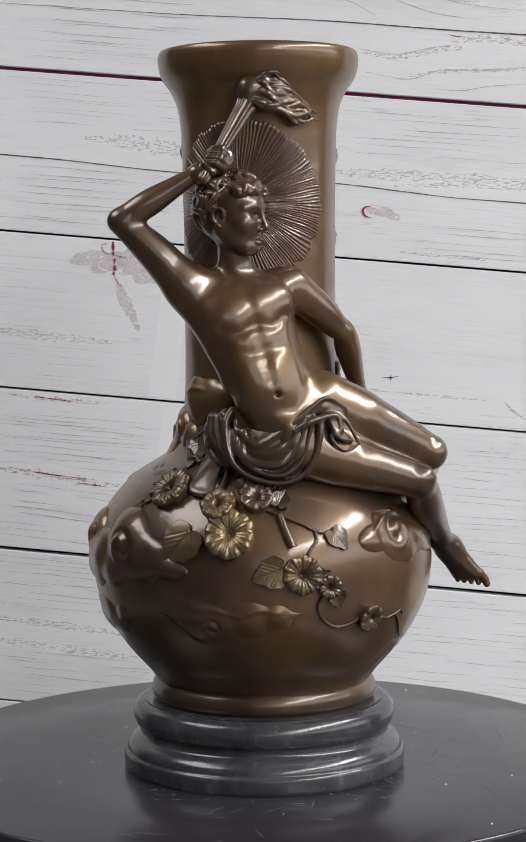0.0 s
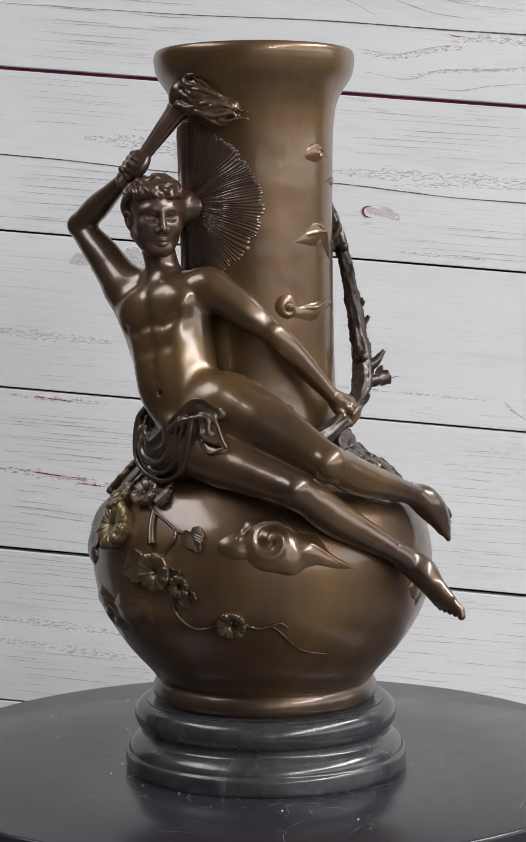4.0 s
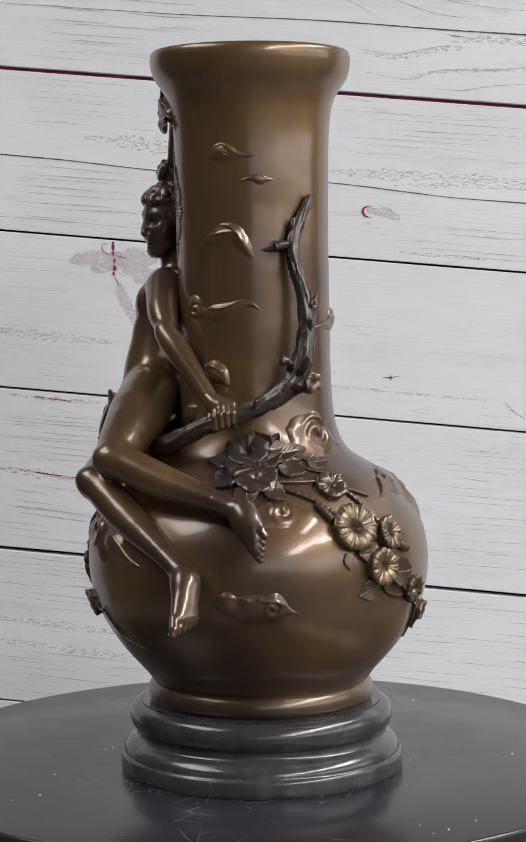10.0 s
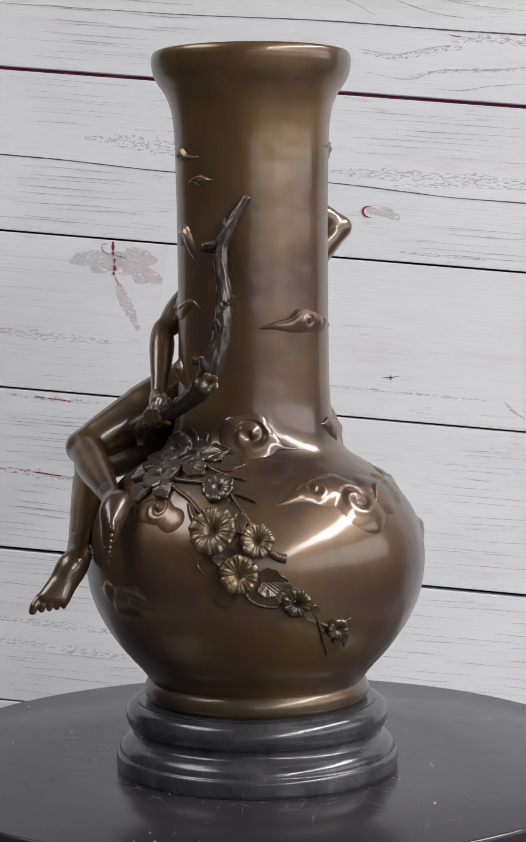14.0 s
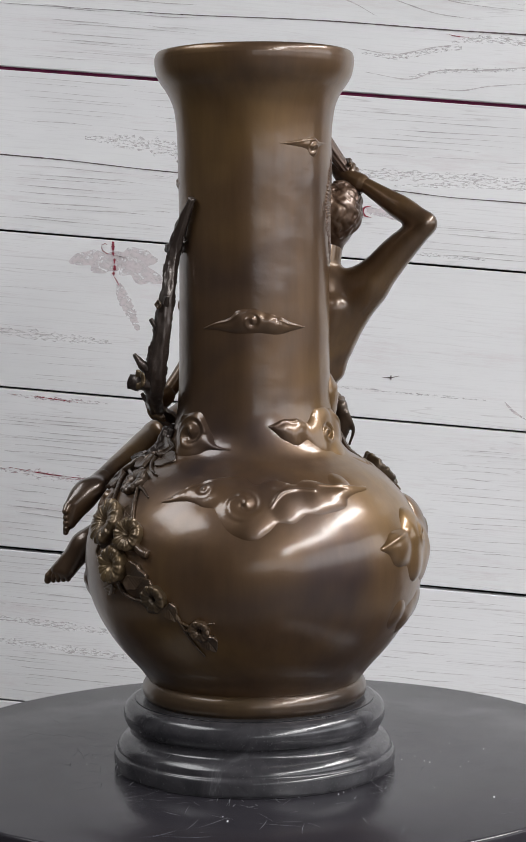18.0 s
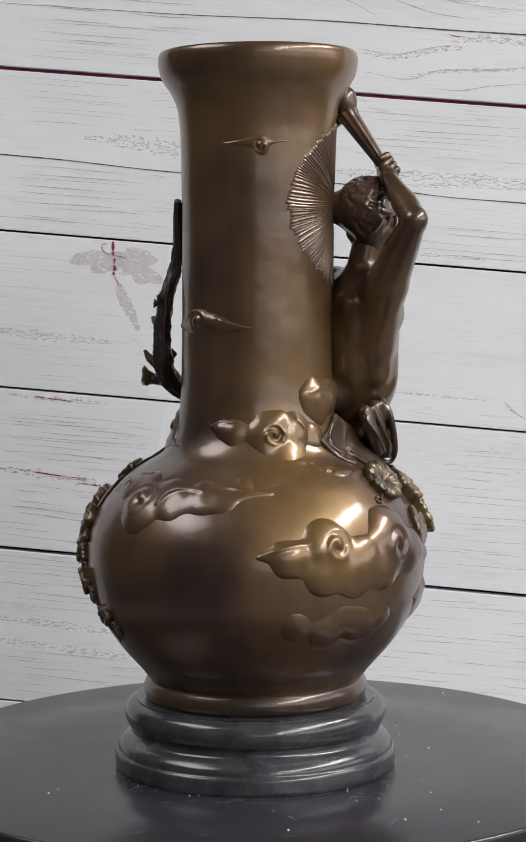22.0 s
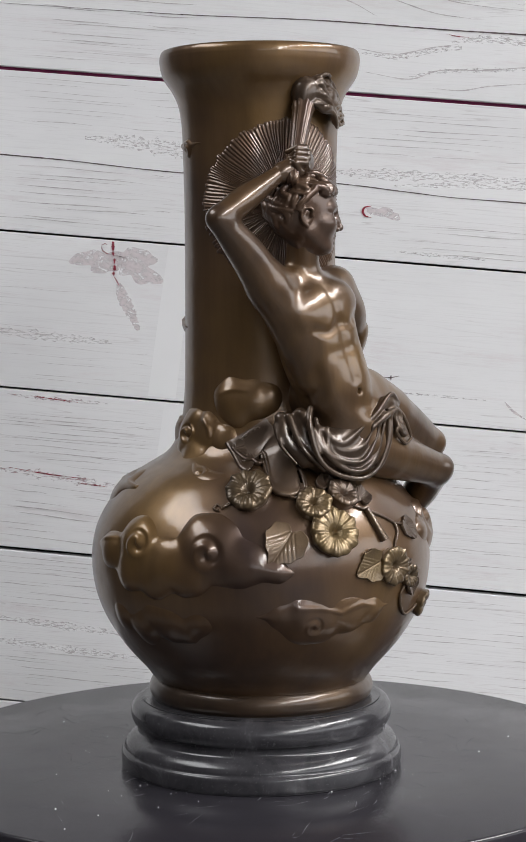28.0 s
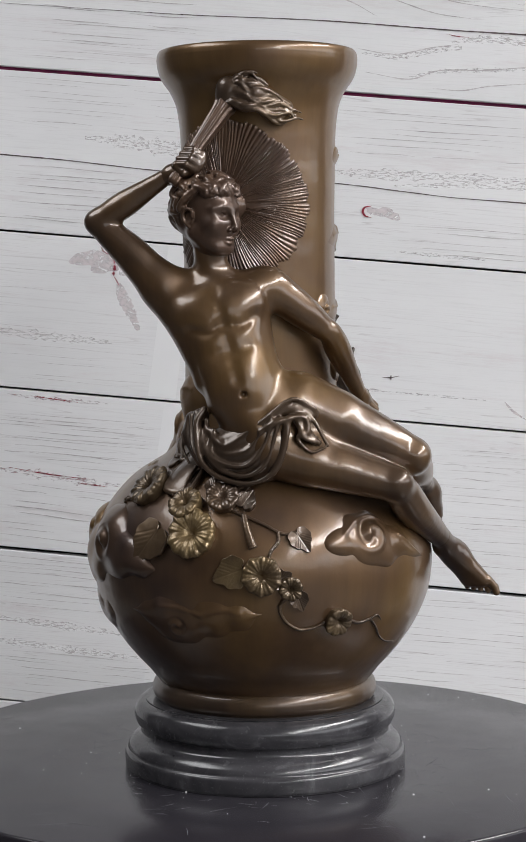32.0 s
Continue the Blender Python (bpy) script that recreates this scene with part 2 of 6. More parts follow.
class Clay:
    """A block of modelling clay: rounded forms are blended into a distance grid and skinned."""

    def __init__(self, lo, hi, step):
        self.lo, self.step = np.asarray(lo, float), step
        self.n = np.ceil((np.asarray(hi) - self.lo) / step).astype(int) + 1
        self.v = np.ones(self.n, np.float32)

    def blend(self, fn, lo, hi, k, cut=False):
        pad = 2.0 * k + 3 * self.step
        i0 = np.clip(np.floor((np.asarray(lo) - pad - self.lo) / self.step).astype(int), 0, self.n)
        i1 = np.clip(np.ceil((np.asarray(hi) + pad - self.lo) / self.step).astype(int) + 1, 0, self.n)
        if np.any(i1 <= i0):
            return
        ax = [self.lo[a] + self.step * np.arange(i0[a], i1[a]) for a in range(3)]
        p = np.stack(np.meshgrid(*ax, indexing="ij"), -1).astype(np.float32)
        b = fn(p).astype(np.float32)
        s = tuple(slice(i0[a], i1[a]) for a in range(3))
        a = self.v[s]
        if cut:
            a, b = -a, b
        h = np.clip(0.5 + 0.5 * (b - a) / k, 0, 1)
        r = b * (1 - h) + a * h - k * h * (1 - h)
        self.v[s] = -r if cut else r

    def limb(self, a, b, ra, rb, k=0.004, cut=False):
        a, b = np.asarray(a, np.float32), np.asarray(b, np.float32)
        r = max(ra, rb)
        ab = b - a
        den = max(float(ab @ ab), 1e-12)

        def fn(p):
            t = np.clip(((p - a) @ ab) / den, 0, 1)
            return np.linalg.norm(p - a - t[..., None] * ab, axis=-1) - (ra + (rb - ra) * t)
        self.blend(fn, np.minimum(a, b) - r, np.maximum(a, b) + r, k, cut)

    def ball(self, c, r, k=0.004, cut=False):
        self.limb(c, np.asarray(c) + 1e-5, r, r, k, cut)

    def egg(self, c, radii, axes, k=0.004, cut=False):
        """An ellipsoid; axes: three unit rows."""
        c, rad, ax = np.asarray(c, np.float32), np.asarray(radii, np.float32), np.asarray(axes, np.float32)

        def fn(p):
            q = (p - c) @ ax.T
            k0 = np.linalg.norm(q / rad, axis=-1)
            k1 = np.linalg.norm(q / (rad * rad), axis=-1) + 1e-6
            return k0 * (k0 - 1) / k1
        r = np.max(rad)
        self.blend(fn, c - r, c + r, k, cut)

    def groove(self, points, out, depth, k):
        """Presses one soft furrow into the skin, which is found by going outwards from the points."""
        reach, run = np.arange(0, 0.03, 0.0003), []
        for p in points:
            q = p + reach[:, None] * out
            at = np.clip(np.rint((q - self.lo) / self.step).astype(int), 0, self.n - 1)
            run.append(q[np.flatnonzero(self.v[at[:, 0], at[:, 1], at[:, 2]] < 0).max(initial=0)] + out * (k - math.sqrt(4 * k * depth)))
        self.chain(run, [0.0001] * len(run), k, cut=True)

    def chain(self, path, radii, k=0.003, cut=False):
        path, radii = np.asarray(path, np.float32), np.asarray(radii, np.float32)

        def fn(p):
            best = np.full(p.shape[:-1], 1.0, np.float32)
            lo, top = p[0, 0, 0], np.array(p.shape[:3])
            for a, b, ra, rb in zip(path[:-1], path[1:], radii[:-1], radii[1:]):
                pad = max(ra, rb) + 2 * k + 3 * self.step
                i0 = np.clip(np.floor((np.minimum(a, b) - pad - lo) / self.step).astype(int), 0, top)
                i1 = np.clip(np.ceil((np.maximum(a, b) + pad - lo) / self.step).astype(int) + 1, 0, top)
                if np.any(i1 <= i0):
                    continue
                s = tuple(slice(i0[n], i1[n]) for n in range(3))
                q, ab = p[s] - a, b - a
                t = np.clip((q @ ab) / max(float(ab @ ab), 1e-12), 0, 1)
                q = q - t[..., None] * ab
                best[s] = np.minimum(best[s], np.sqrt(np.einsum("...i,...i", q, q)) - (ra + (rb - ra) * t))
            return best
        r = float(np.max(radii))
        self.blend(fn, path.min(0) - r, path.max(0) + r, k, cut)

    def skin(self):
        v, s = self.v, self.step
        ins = v < 0
        cnt = np.zeros(self.n - 1, np.int8)
        corners = [(x, y, z) for x in (0, 1) for y in (0, 1) for z in (0, 1)]
        nx, ny, nz = self.n
        for x, y, z in corners:
            cnt += ins[x:nx - 1 + x, y:ny - 1 + y, z:nz - 1 + z]
        act = np.stack(np.nonzero((cnt > 0) & (cnt < 8)), -1)
        val = {c: v[act[:, 0] + c[0], act[:, 1] + c[1], act[:, 2] + c[2]] for c in corners}
        acc, num = np.zeros((len(act), 3)), np.zeros(len(act))
        for c in corners:
            for a in range(3):
                if c[a]:
                    continue
                d = tuple(c[i] + (i == a) for i in range(3))
                f, g = val[c], val[d]
                m = (f < 0) != (g < 0)
                t = np.where(m, f / np.where(m, f - g, 1), 0)
                pt = np.tile(np.array(c, float), (len(act), 1))
                pt[:, a] += t
                acc += pt * m[:, None]
                num += m
        verts = self.lo + s * (act + acc / num[:, None])
        idx = np.full(self.n - 1, -1, np.int32)
        idx[tuple(act.T)] = np.arange(len(act))
        quads = []
        for a in range(3):
            b, c = (a + 1) % 3, (a + 2) % 3
            lo = [slice(None)] * 3
            hi = [slice(None)] * 3
            lo[a], hi[a] = slice(0, -1), slice(1, None)
            flip = ins[tuple(lo)]
            e = np.stack(np.nonzero(flip != ins[tuple(hi)]), -1)
            e = e[(e[:, b] > 0) & (e[:, c] > 0) & (e[:, b] < self.n[b] - 1) & (e[:, c] < self.n[c] - 1)]
            sg = flip[tuple(e.T)]

            def at(db, dc):
                q = e.copy()
                q[:, b] -= db
                q[:, c] -= dc
                return idx[tuple(q.T)]
            q = np.stack([at(1, 1), at(0, 1), at(0, 0), at(1, 0)], -1)
            q[~sg] = q[~sg][:, ::-1]
            quads.append(q)
        quads = np.concatenate(quads)
        return verts, quads[np.all(quads >= 0, axis=1)]


def unit(v):
    v = np.asarray(v, float)
    return v / np.linalg.norm(v)


# ---- room ----


def box_bm(lo, hi, bevel=0.0):
    bm = bmesh.new()
    bmesh.ops.create_cube(bm, size=1)
    size, mid = Vector(hi) - Vector(lo), (Vector(hi) + Vector(lo)) / 2
    for v in bm.verts:
        v.co = Vector(v.co[i] * size[i] + mid[i] for i in range(3))
    if bevel:
        bmesh.ops.bevel(bm, geom=bm.edges[:], offset=bevel, segments=2, affect="EDGES", profile=0.5)
    return bm


def structure(name, lo, hi, mat, label):
    ob = part(name, box_bm(lo, hi), mat, None)
    return tagged(ob, label, name.split("_")[0], kind="structure")


structure("floor", (-3.6, -6.1, -1.0), (3.6, 1.5, -0.9), ROOM_FLOOR, "plain grey painted floor of the room")
structure("ceiling", (-3.6, -6.1, 1.74), (3.6, 1.5, 1.84), ROOM_CEILING, "plain white ceiling over the room")
structure("wall_west", (-3.6, -6.0, -0.9), (-3.5, 1.4, 1.74), ROOM_WALL, "plain grey wall beside the table")
wall_east = structure("wall_east", (3.5, -6.0, -0.9), (3.6, -5.9, 1.74), ROOM_WALL, "plain grey wall with a wide window")
part("wall_piece", box_bm((3.5, 0.6, -0.9), (3.6, 1.4, 1.74)), ROOM_WALL, wall_east)
part("wall_piece", box_bm((3.5, -5.9, -0.9), (3.6, 0.6, 0.4)), ROOM_WALL, wall_east)
part("wall_piece", box_bm((3.5, -5.9, 1.5), (3.6, 0.6, 1.74)), ROOM_WALL, wall_east)
window = part("window_1", box_bm((3.56, -5.9, 0.4), (3.6, 0.6, 0.45)), ROOM_CEILING, None)
tagged(window, "wide window with a white frame", "window", kind="structure")
for lo, hi in (((3.56, -5.9, 1.45), (3.6, 0.6, 1.5)), ((3.56, -5.9, 0.45), (3.6, -5.88, 1.45)), ((3.56, 0.55, 0.45), (3.6, 0.6, 1.45))):
    part("window_frame", box_bm(lo, hi), ROOM_CEILING, window)
wall_south = structure("wall_south", (-3.5, -6.1, -0.9), (-0.2, -6.0, 1.74), ROOM_WALL, "plain grey wall with a window facing the boards")
part("wall_piece", box_bm((3.44, -6.1, -0.9), (3.5, -6.0, 1.74)), ROOM_WALL, wall_south)
part("wall_piece", box_bm((-0.2, -6.1, -0.9), (3.44, -6.0, 0.4)), ROOM_WALL, wall_south)
part("wall_piece", box_bm((-0.2, -6.1, 1.5), (3.44, -6.0, 1.74)), ROOM_WALL, wall_south)
window = part("window_2", box_bm((-0.2, -6.1, 0.4), (3.44, -6.06, 0.45)), ROOM_CEILING, None)
tagged(window, "window with a white frame facing the boards", "window", kind="structure")
for lo, hi in (((-0.2, -6.1, 1.45), (3.44, -6.06, 1.5)), ((-0.2, -6.1, 0.45), (-0.15, -6.06, 1.45)), ((3.42, -6.1, 0.45), (3.44, -6.06, 1.45))):
    part("window_frame", box_bm(lo, hi), ROOM_CEILING, window)
structure("wall_back", (-3.5, 1.4, -0.9), (3.5, 1.5, 1.74), ROOM_WALL, "plain grey wall behind the board wall")

# The board wall hangs a little askew behind the vase.
JOINTS = [-0.355, -0.222, -0.0876, 0.0410, 0.1752, 0.3045, 0.4370, 0.568, 0.70]
GAPS = [0.0016, 0.0016, 0.0014, 0.0030, 0.0018, 0.0017, 0.0032, 0.0018, 0.0016]
board = part("wall_north", box_bm((-0.75, 0.012, -0.355), (0.75, 0.03, 0.70)), GAP, None)
tagged(board, "white-washed horizontal board wall with dark joints behind the vase", "wall", kind="structure")
board.matrix_world = pose(0, 0.45, 0, 0, 0, -4.5) @ pose(0, 0, 0, 0, 5.1, 0)
planks = []
for k in range(len(JOINTS) - 1):
    lo, hi = JOINTS[k] + GAPS[k] / 2, JOINTS[k + 1] - GAPS[k + 1] / 2
    mid = (lo + hi) / 2
    bm = box_bm((-0.75, 0, lo - mid), (0.75, 0.0118, hi - mid), 0.0006)
    plank = part("plank", bm, PLANK, board)
    plank.location = (0, 0, mid)
    planks.append((lo, hi, plank))
part("joint_strip", box_bm((-0.75, 0.0075, 0.4354), (0.75, 0.0115, 0.4386)), GAP_PURPLE, board, "plum-coloured joint between two boards")


def plank_at(z):
    return next(pl for lo, hi, pl in planks if lo <= z <= hi)


def mark(name, points, widths, mat, label, depth=0.0003, steps=60, wobble=0.0):
    """A thin raised strip of paint or grain lying on a board."""
    rnd = random.Random(name + str(points[0]))
    pl = plank_at(points[len(points) // 2][1])
    c = smooth_curve([(x, z, w) for (x, z), w in zip(points, widths)], steps)
    tan = np.gradient(c[:, :2], axis=0)
    tan /= np.linalg.norm(tan, axis=1)[:, None]
    nor = np.stack([-tan[:, 1], tan[:, 0]], 1)
    verts, quads = [], []
    for i in range(steps):
        w = c[i, 2] / 2 * (1 + wobble * rnd.uniform(-1, 1))
        for s in (-1, 1):
            q = c[i, :2] + s * w * nor[i]
            verts.append((q[0], -depth, q[1] - pl.location.z))
        if i:
            b = 2 * i
            quads.append((b - 2, b, b + 1, b - 1))
    part(name, mesh_from(name, verts, quads, False), mat, pl, label)


def blot(name, x, z, rx, rz, mat, label, seed, depth=0.00006):
    """A ragged flat stain on a board."""
    rnd = random.Random(seed)
    pl = plank_at(z)
    ph = [rnd.uniform(0, 6.28) for _ in range(8)]
    n = 64
    rim = []
    for i in range(n):
        a = 2 * math.pi * i / n
        r = 1 + sum(0.22 / (1 + j * 0.5) * math.sin((j + 2) * a + ph[j]) for j in range(8))
        rim.append((x + rx * r * math.cos(a), -depth, z + rz * r * math.sin(a) - pl.location.z))
    bm = bmesh.new()
    bm.faces.new([bm.verts.new(v) for v in reversed(rim)])
    part(name, bm, mat, pl, label)


mark("grain_crack", [(-0.2532, 0.489), (-0.151, 0.4898), (-0.094, 0.4904), (0.011, 0.4935), (0.115, 0.4933), (0.176, 0.4938), (0.3, 0.494)], [0.0002, 0.0004, 0.0006, 0.0008, 0.001, 0.0011, 0.0005], CRACK, "thin dark grain crack", wobble=0.3, steps=120)
mark("grain_crack", [(-0.34, 0.368), (-0.2445, 0.3665), (-0.1907, 0.3658), (-0.0971, 0.3629), (0.0262, 0.3642), (0.0876, 0.3618), (0.1300, 0.3600), (0.1875, 0.3601), (0.3, 0.359)], [0.0004, 0.001, 0.0008, 0.0007, 0.0006, 0.0008, 0.0005, 0.0008, 0.0004], CRACK, "thin dark grain crack", wobble=0.3, steps=120)
for pts, wide in (([(-0.1453, 0.3026), (-0.1452, 0.2990), (-0.1450, 0.2952)], 0.0026), ([(-0.1450, 0.2950), (-0.1446, 0.2930), (-0.1436, 0.2905)], 0.0016), ([(-0.1434, 0.2890), (-0.1430, 0.2868), (-0.1429, 0.2848)], 0.0020),
                  ([(-0.1427, 0.2838), (-0.1425, 0.2815), (-0.1424, 0.2790)], 0.0026), ([(-0.1429, 0.2782), (-0.1431, 0.2765), (-0.1428, 0.2748)], 0.0020), ([(-0.1422, 0.2738), (-0.1403, 0.2711), (-0.1378, 0.2673)], 0.0010)):
    mark("red_crack", pts, [wide * 0.4, wide, wide * 0.4], RED, "broken dark red crack in a knot", depth=0.0006, wobble=0.5, steps=14)
for pts in ([(-0.1545, 0.2991), (-0.1540, 0.2955), (-0.1514, 0.2932), (-0.1459, 0.2914)], [(-0.1545, 0.2991), (-0.1520, 0.3003), (-0.1500, 0.2996)], [(-0.1425, 0.2916), (-0.1382, 0.2908), (-0.1340, 0.2903)]):
    mark("knot_line", pts, [0.0002] + [0.0006] * (len(pts) - 2) + [0.0002], RED if pts[0][0] < -0.15 else CRACK, "thin dark line round a knot", depth=0.0006, wobble=0.7, steps=24)
mark("knot_arc", [(0.0636, 0.3482), (0.0583, 0.3467), (0.0568, 0.3431), (0.0593, 0.3398), (0.0642, 0.3389)], [0.0003, 0.0014, 0.0018, 0.0012, 0.0003], RED, "red arc round a knot", depth=0.0006)
blot("knot_stain", -0.1245, 0.2850, 0.0200, 0.0125, STAIN, "ragged pale pinkish stain beside a knot", 5)
blot("knot_stain", -0.1540, 0.2860, 0.0190, 0.0105, STAIN, "ragged pale pinkish stain beside a knot", 8, 0.00009)
mark("knot_stain", [(-0.1385, 0.2690), (-0.1345, 0.2590), (-0.1283, 0.2486), (-0.1235, 0.2400), (-0.1190, 0.2317)], [0.003, 0.0095, 0.0095, 0.0065, 0.003], STAIN, "pale pinkish run of stain below a knot", depth=0.00008, steps=40, wobble=0.25)
blot("knot_stain", 0.0735, 0.3435, 0.013, 0.0042, STAIN, "pale stain round a knot", 12)


def grain(z0, z1, x0, x1, count, width, mat=None, lean=0.0, tall=0.0):
    """Broken, nearly level grain lines spread over a stretch of a board."""
    rz = random.Random(f"{z0} {x0}")
    for i in range(count):
        z = z0 + (z1 - z0) * (i + rz.uniform(0.1, 0.9)) / count
        a = rz.uniform(x0, x0 + 0.35 * (x1 - x0))
        while a < x1 - 0.012:
            b = min(a + rz.uniform(0.025, 0.15), x1)
            rise = [z + lean * (q - x0) + rz.uniform(-0.0006, 0.0006) + tall * math.sin((q - x0) / (x1 - x0) * 3.1) for q in (a, a * 0.7 + b * 0.3, a * 0.3 + b * 0.7, b)]
            mark("grain_line", list(zip((a, a * 0.7 + b * 0.3, a * 0.3 + b * 0.7, b), rise)), [0.0001, width * rz.uniform(0.5, 1.1), width * rz.uniform(0.4, 1.0), 0.0001], mat or GRAIN, "", wobble=0.5, steps=24)
            a = b + rz.uniform(0.004, 0.05)


# top boards
grain(0.462, 0.500, -0.255, -0.09, 7, 0.0007)
grain(0.506, 0.560, -0.255, 0.18, 6, 0.0006, None, 0.01)
grain(0.447, 0.462, -0.255, -0.10, 3, 0.0004)
mark("grain_line", [(-0.055, 0.523), (0.0, 0.515), (0.03, 0.511), (0.055, 0.500)], [0.0001, 0.0008, 0.0008, 0.0002], GRAIN, "", steps=50, wobble=0.5)
mark("grain_line", [(0.02, 0.526), (0.065, 0.515), (0.10, 0.506), (0.13, 0.5035)], [0.0001, 0.0007, 0.0008, 0.0002], GRAIN, "", steps=50, wobble=0.5)
mark("grain_line", [(0.075, 0.526), (0.10, 0.519), (0.13, 0.5145), (0.19, 0.512)], [0.0001, 0.0008, 0.0006, 0.0002], GRAIN, "", steps=50, wobble=0.5)
mark("grain_line", [(0.05, 0.455), (0.085, 0.452), (0.108, 0.4605), (0.145, 0.4635), (0.19, 0.470)], [0.0002, 0.0009, 0.0007, 0.0009, 0.0002], GRAIN, "", steps=60, wobble=0.6)
mark("grain_line", [(0.105, 0.446), (0.128, 0.446), (0.15, 0.451), (0.19, 0.4565)], [0.0002, 0.0008, 0.0008, 0.0002], GRAIN, "", steps=60, wobble=0.6)
mark("grain_line", [(0.04, 0.4735), (0.072, 0.471), (0.10, 0.478), (0.122, 0.4825)], [0.0002, 0.0008, 0.0007, 0.0002], GRAIN, "", steps=60, wobble=0.6)
for pts, wide in (([(0.045, 0.4700), (0.075, 0.4690), (0.105, 0.4770), (0.125, 0.4800)], 0.004), ([(0.115, 0.4840), (0.145, 0.4880), (0.19, 0.4870)], 0.006), ([(0.085, 0.4540), (0.11, 0.4600), (0.15, 0.4640), (0.19, 0.4680)], 0.003),
                  ([(0.025, 0.3735), (0.06, 0.3740), (0.12, 0.3760), (0.20, 0.3770)], 0.0075), ([(0.08, 0.3660), (0.13, 0.3700), (0.20, 0.3720)], 0.004), ([(0.085, 0.3130), (0.12, 0.3125), (0.16, 0.3120)], 0.003)):
    mark("stain_band", pts, [0.001] + [wide] * (len(pts) - 2) + [wide * 0.7], BAND, "ragged pale grey-pink stain", depth=0.00007, steps=50, wobble=0.4)
# second and third boards from the top
grain(0.395, 0.432, -0.255, -0.09, 8, 0.0004)
grain(0.388, 0.425, 0.02, 0.20, 7, 0.0005, None, 0.01)
mark("stain_band", [(-0.175, 0.3850), (-0.14, 0.3845), (-0.11, 0.3820), (-0.09, 0.3800)], [0.002, 0.010, 0.012, 0.008], BAND, "ragged pale pinkish stain", depth=0.00007, steps=40, wobble=0.5)
grain(0.312, 0.362, -0.255, -0.10, 9, 0.0006)
grain(0.312, 0.336, 0.07, 0.20, 5, 0.0006)
# middle board: specks and a broken band low down
mark("stain_band", [(-0.26, 0.2230), (-0.22, 0.2215), (-0.17, 0.2200), (-0.14, 0.2200)], [0.004, 0.007, 0.006, 0.002], BAND, "broken speckled grey band", depth=0.00007, steps=40, wobble=0.5)
mark("stain_band", [(0.02, 0.2000), (0.09, 0.1990), (0.17, 0.1985)], [0.001, 0.002, 0.001], BAND, "faint grey band", depth=0.00007, steps=40, wobble=0.5)
grain(0.180, 0.215, -0.24, -0.11, 5, 0.0003)
grain(0.225, 0.280, -0.255, -0.17, 3, 0.0003)
# lower boards
for pts, wide in (([(-0.225, 0.1700), (-0.20, 0.1690), (-0.17, 0.1690), (-0.14, 0.1690)], 0.003), ([(-0.25, 0.1070), (-0.20, 0.1060), (-0.16, 0.1030), (-0.12, 0.1020)], 0.006)):
    mark("red_stain", pts, [0.001] + [wide] * (len(pts) - 2) + [0.001], STAIN_RED, "ragged reddish stain in the grain", depth=0.00008, steps=50, wobble=0.5)
grain(0.112, 0.158, -0.24, -0.10, 12, 0.0006)
grain(0.050, 0.100, -0.24, -0.12, 8, 0.0006, None, -0.03)
grain(0.060, 0.160, 0.12, 0.23, 15, 0.0005, None, 0.015)
grain(-0.010, 0.036, -0.24, -0.11, 10, 0.0006)
for z in (-0.018, -0.037):
    mark("stain_band", [(-0.24, z), (-0.19, z - 0.001), (-0.14, z - 0.003), (-0.09, z - 0.004)], [0.003, 0.006, 0.005, 0.002], BAND, "ragged brownish-pink band of grain", depth=0.00007, steps=40, wobble=0.5)
grain(-0.080, -0.042, -0.24, -0.08, 8, 0.0006)
grain(-0.070, 0.034, 0.08, 0.24, 14, 0.0005, None, 0.01)
mark("split", [(0.0841, 0.2099), (0.0911, 0.2105), (0.0984, 0.2125)], [0.0002, 0.0008, 0.0002], CRACK, "small dark split", steps=20)
mark("split", [(0.0912, 0.2125), (0.0911, 0.2105), (0.0914, 0.2085)], [0.0003, 0.0014, 0.0004], CRACK, "small dark split", steps=20)
mark("split", [(0.1849, 0.1988), (0.1921, 0.1919), (0.2036, 0.1854)], [0.0005, 0.002, 0.0006], STAIN, "grey split in the board", steps=30, wobble=0.4)
for pts in ([(-0.219, 0.1090), (-0.185, 0.1062), (-0.150, 0.1050)], [(-0.205, 0.1700), (-0.185, 0.1690), (-0.165, 0.1680)], [(-0.160, 0.1010), (-0.145, 0.1005), (-0.135, 0.1000)], [(0.112, 0.4900), (0.120, 0.4888), (0.130, 0.4885)]):
    mark("red_grain", pts, [0.0002, 0.0007, 0.0002], RED, "thin reddish grain line", depth=0.0004, steps=30, wobble=0.8)

# Sheen along an upright fold, put in as strips of paler colour.
for x, z0, z1, w in ((-0.0925, 0.178, 0.302, 0.022), (-0.0865, 0.044, 0.172, 0.021), (-0.0805, -0.085, 0.038, 0.019)):
    mark("fold_strip", [(x + 0.003, z1), (x, (z0 + z1) / 2), (x - 0.003, z0)], [w * 0.9, w, w * 1.05], FOLD_SHEEN, "faint paler upright strip, the painted sheen of a fold", depth=0.00015, steps=12)

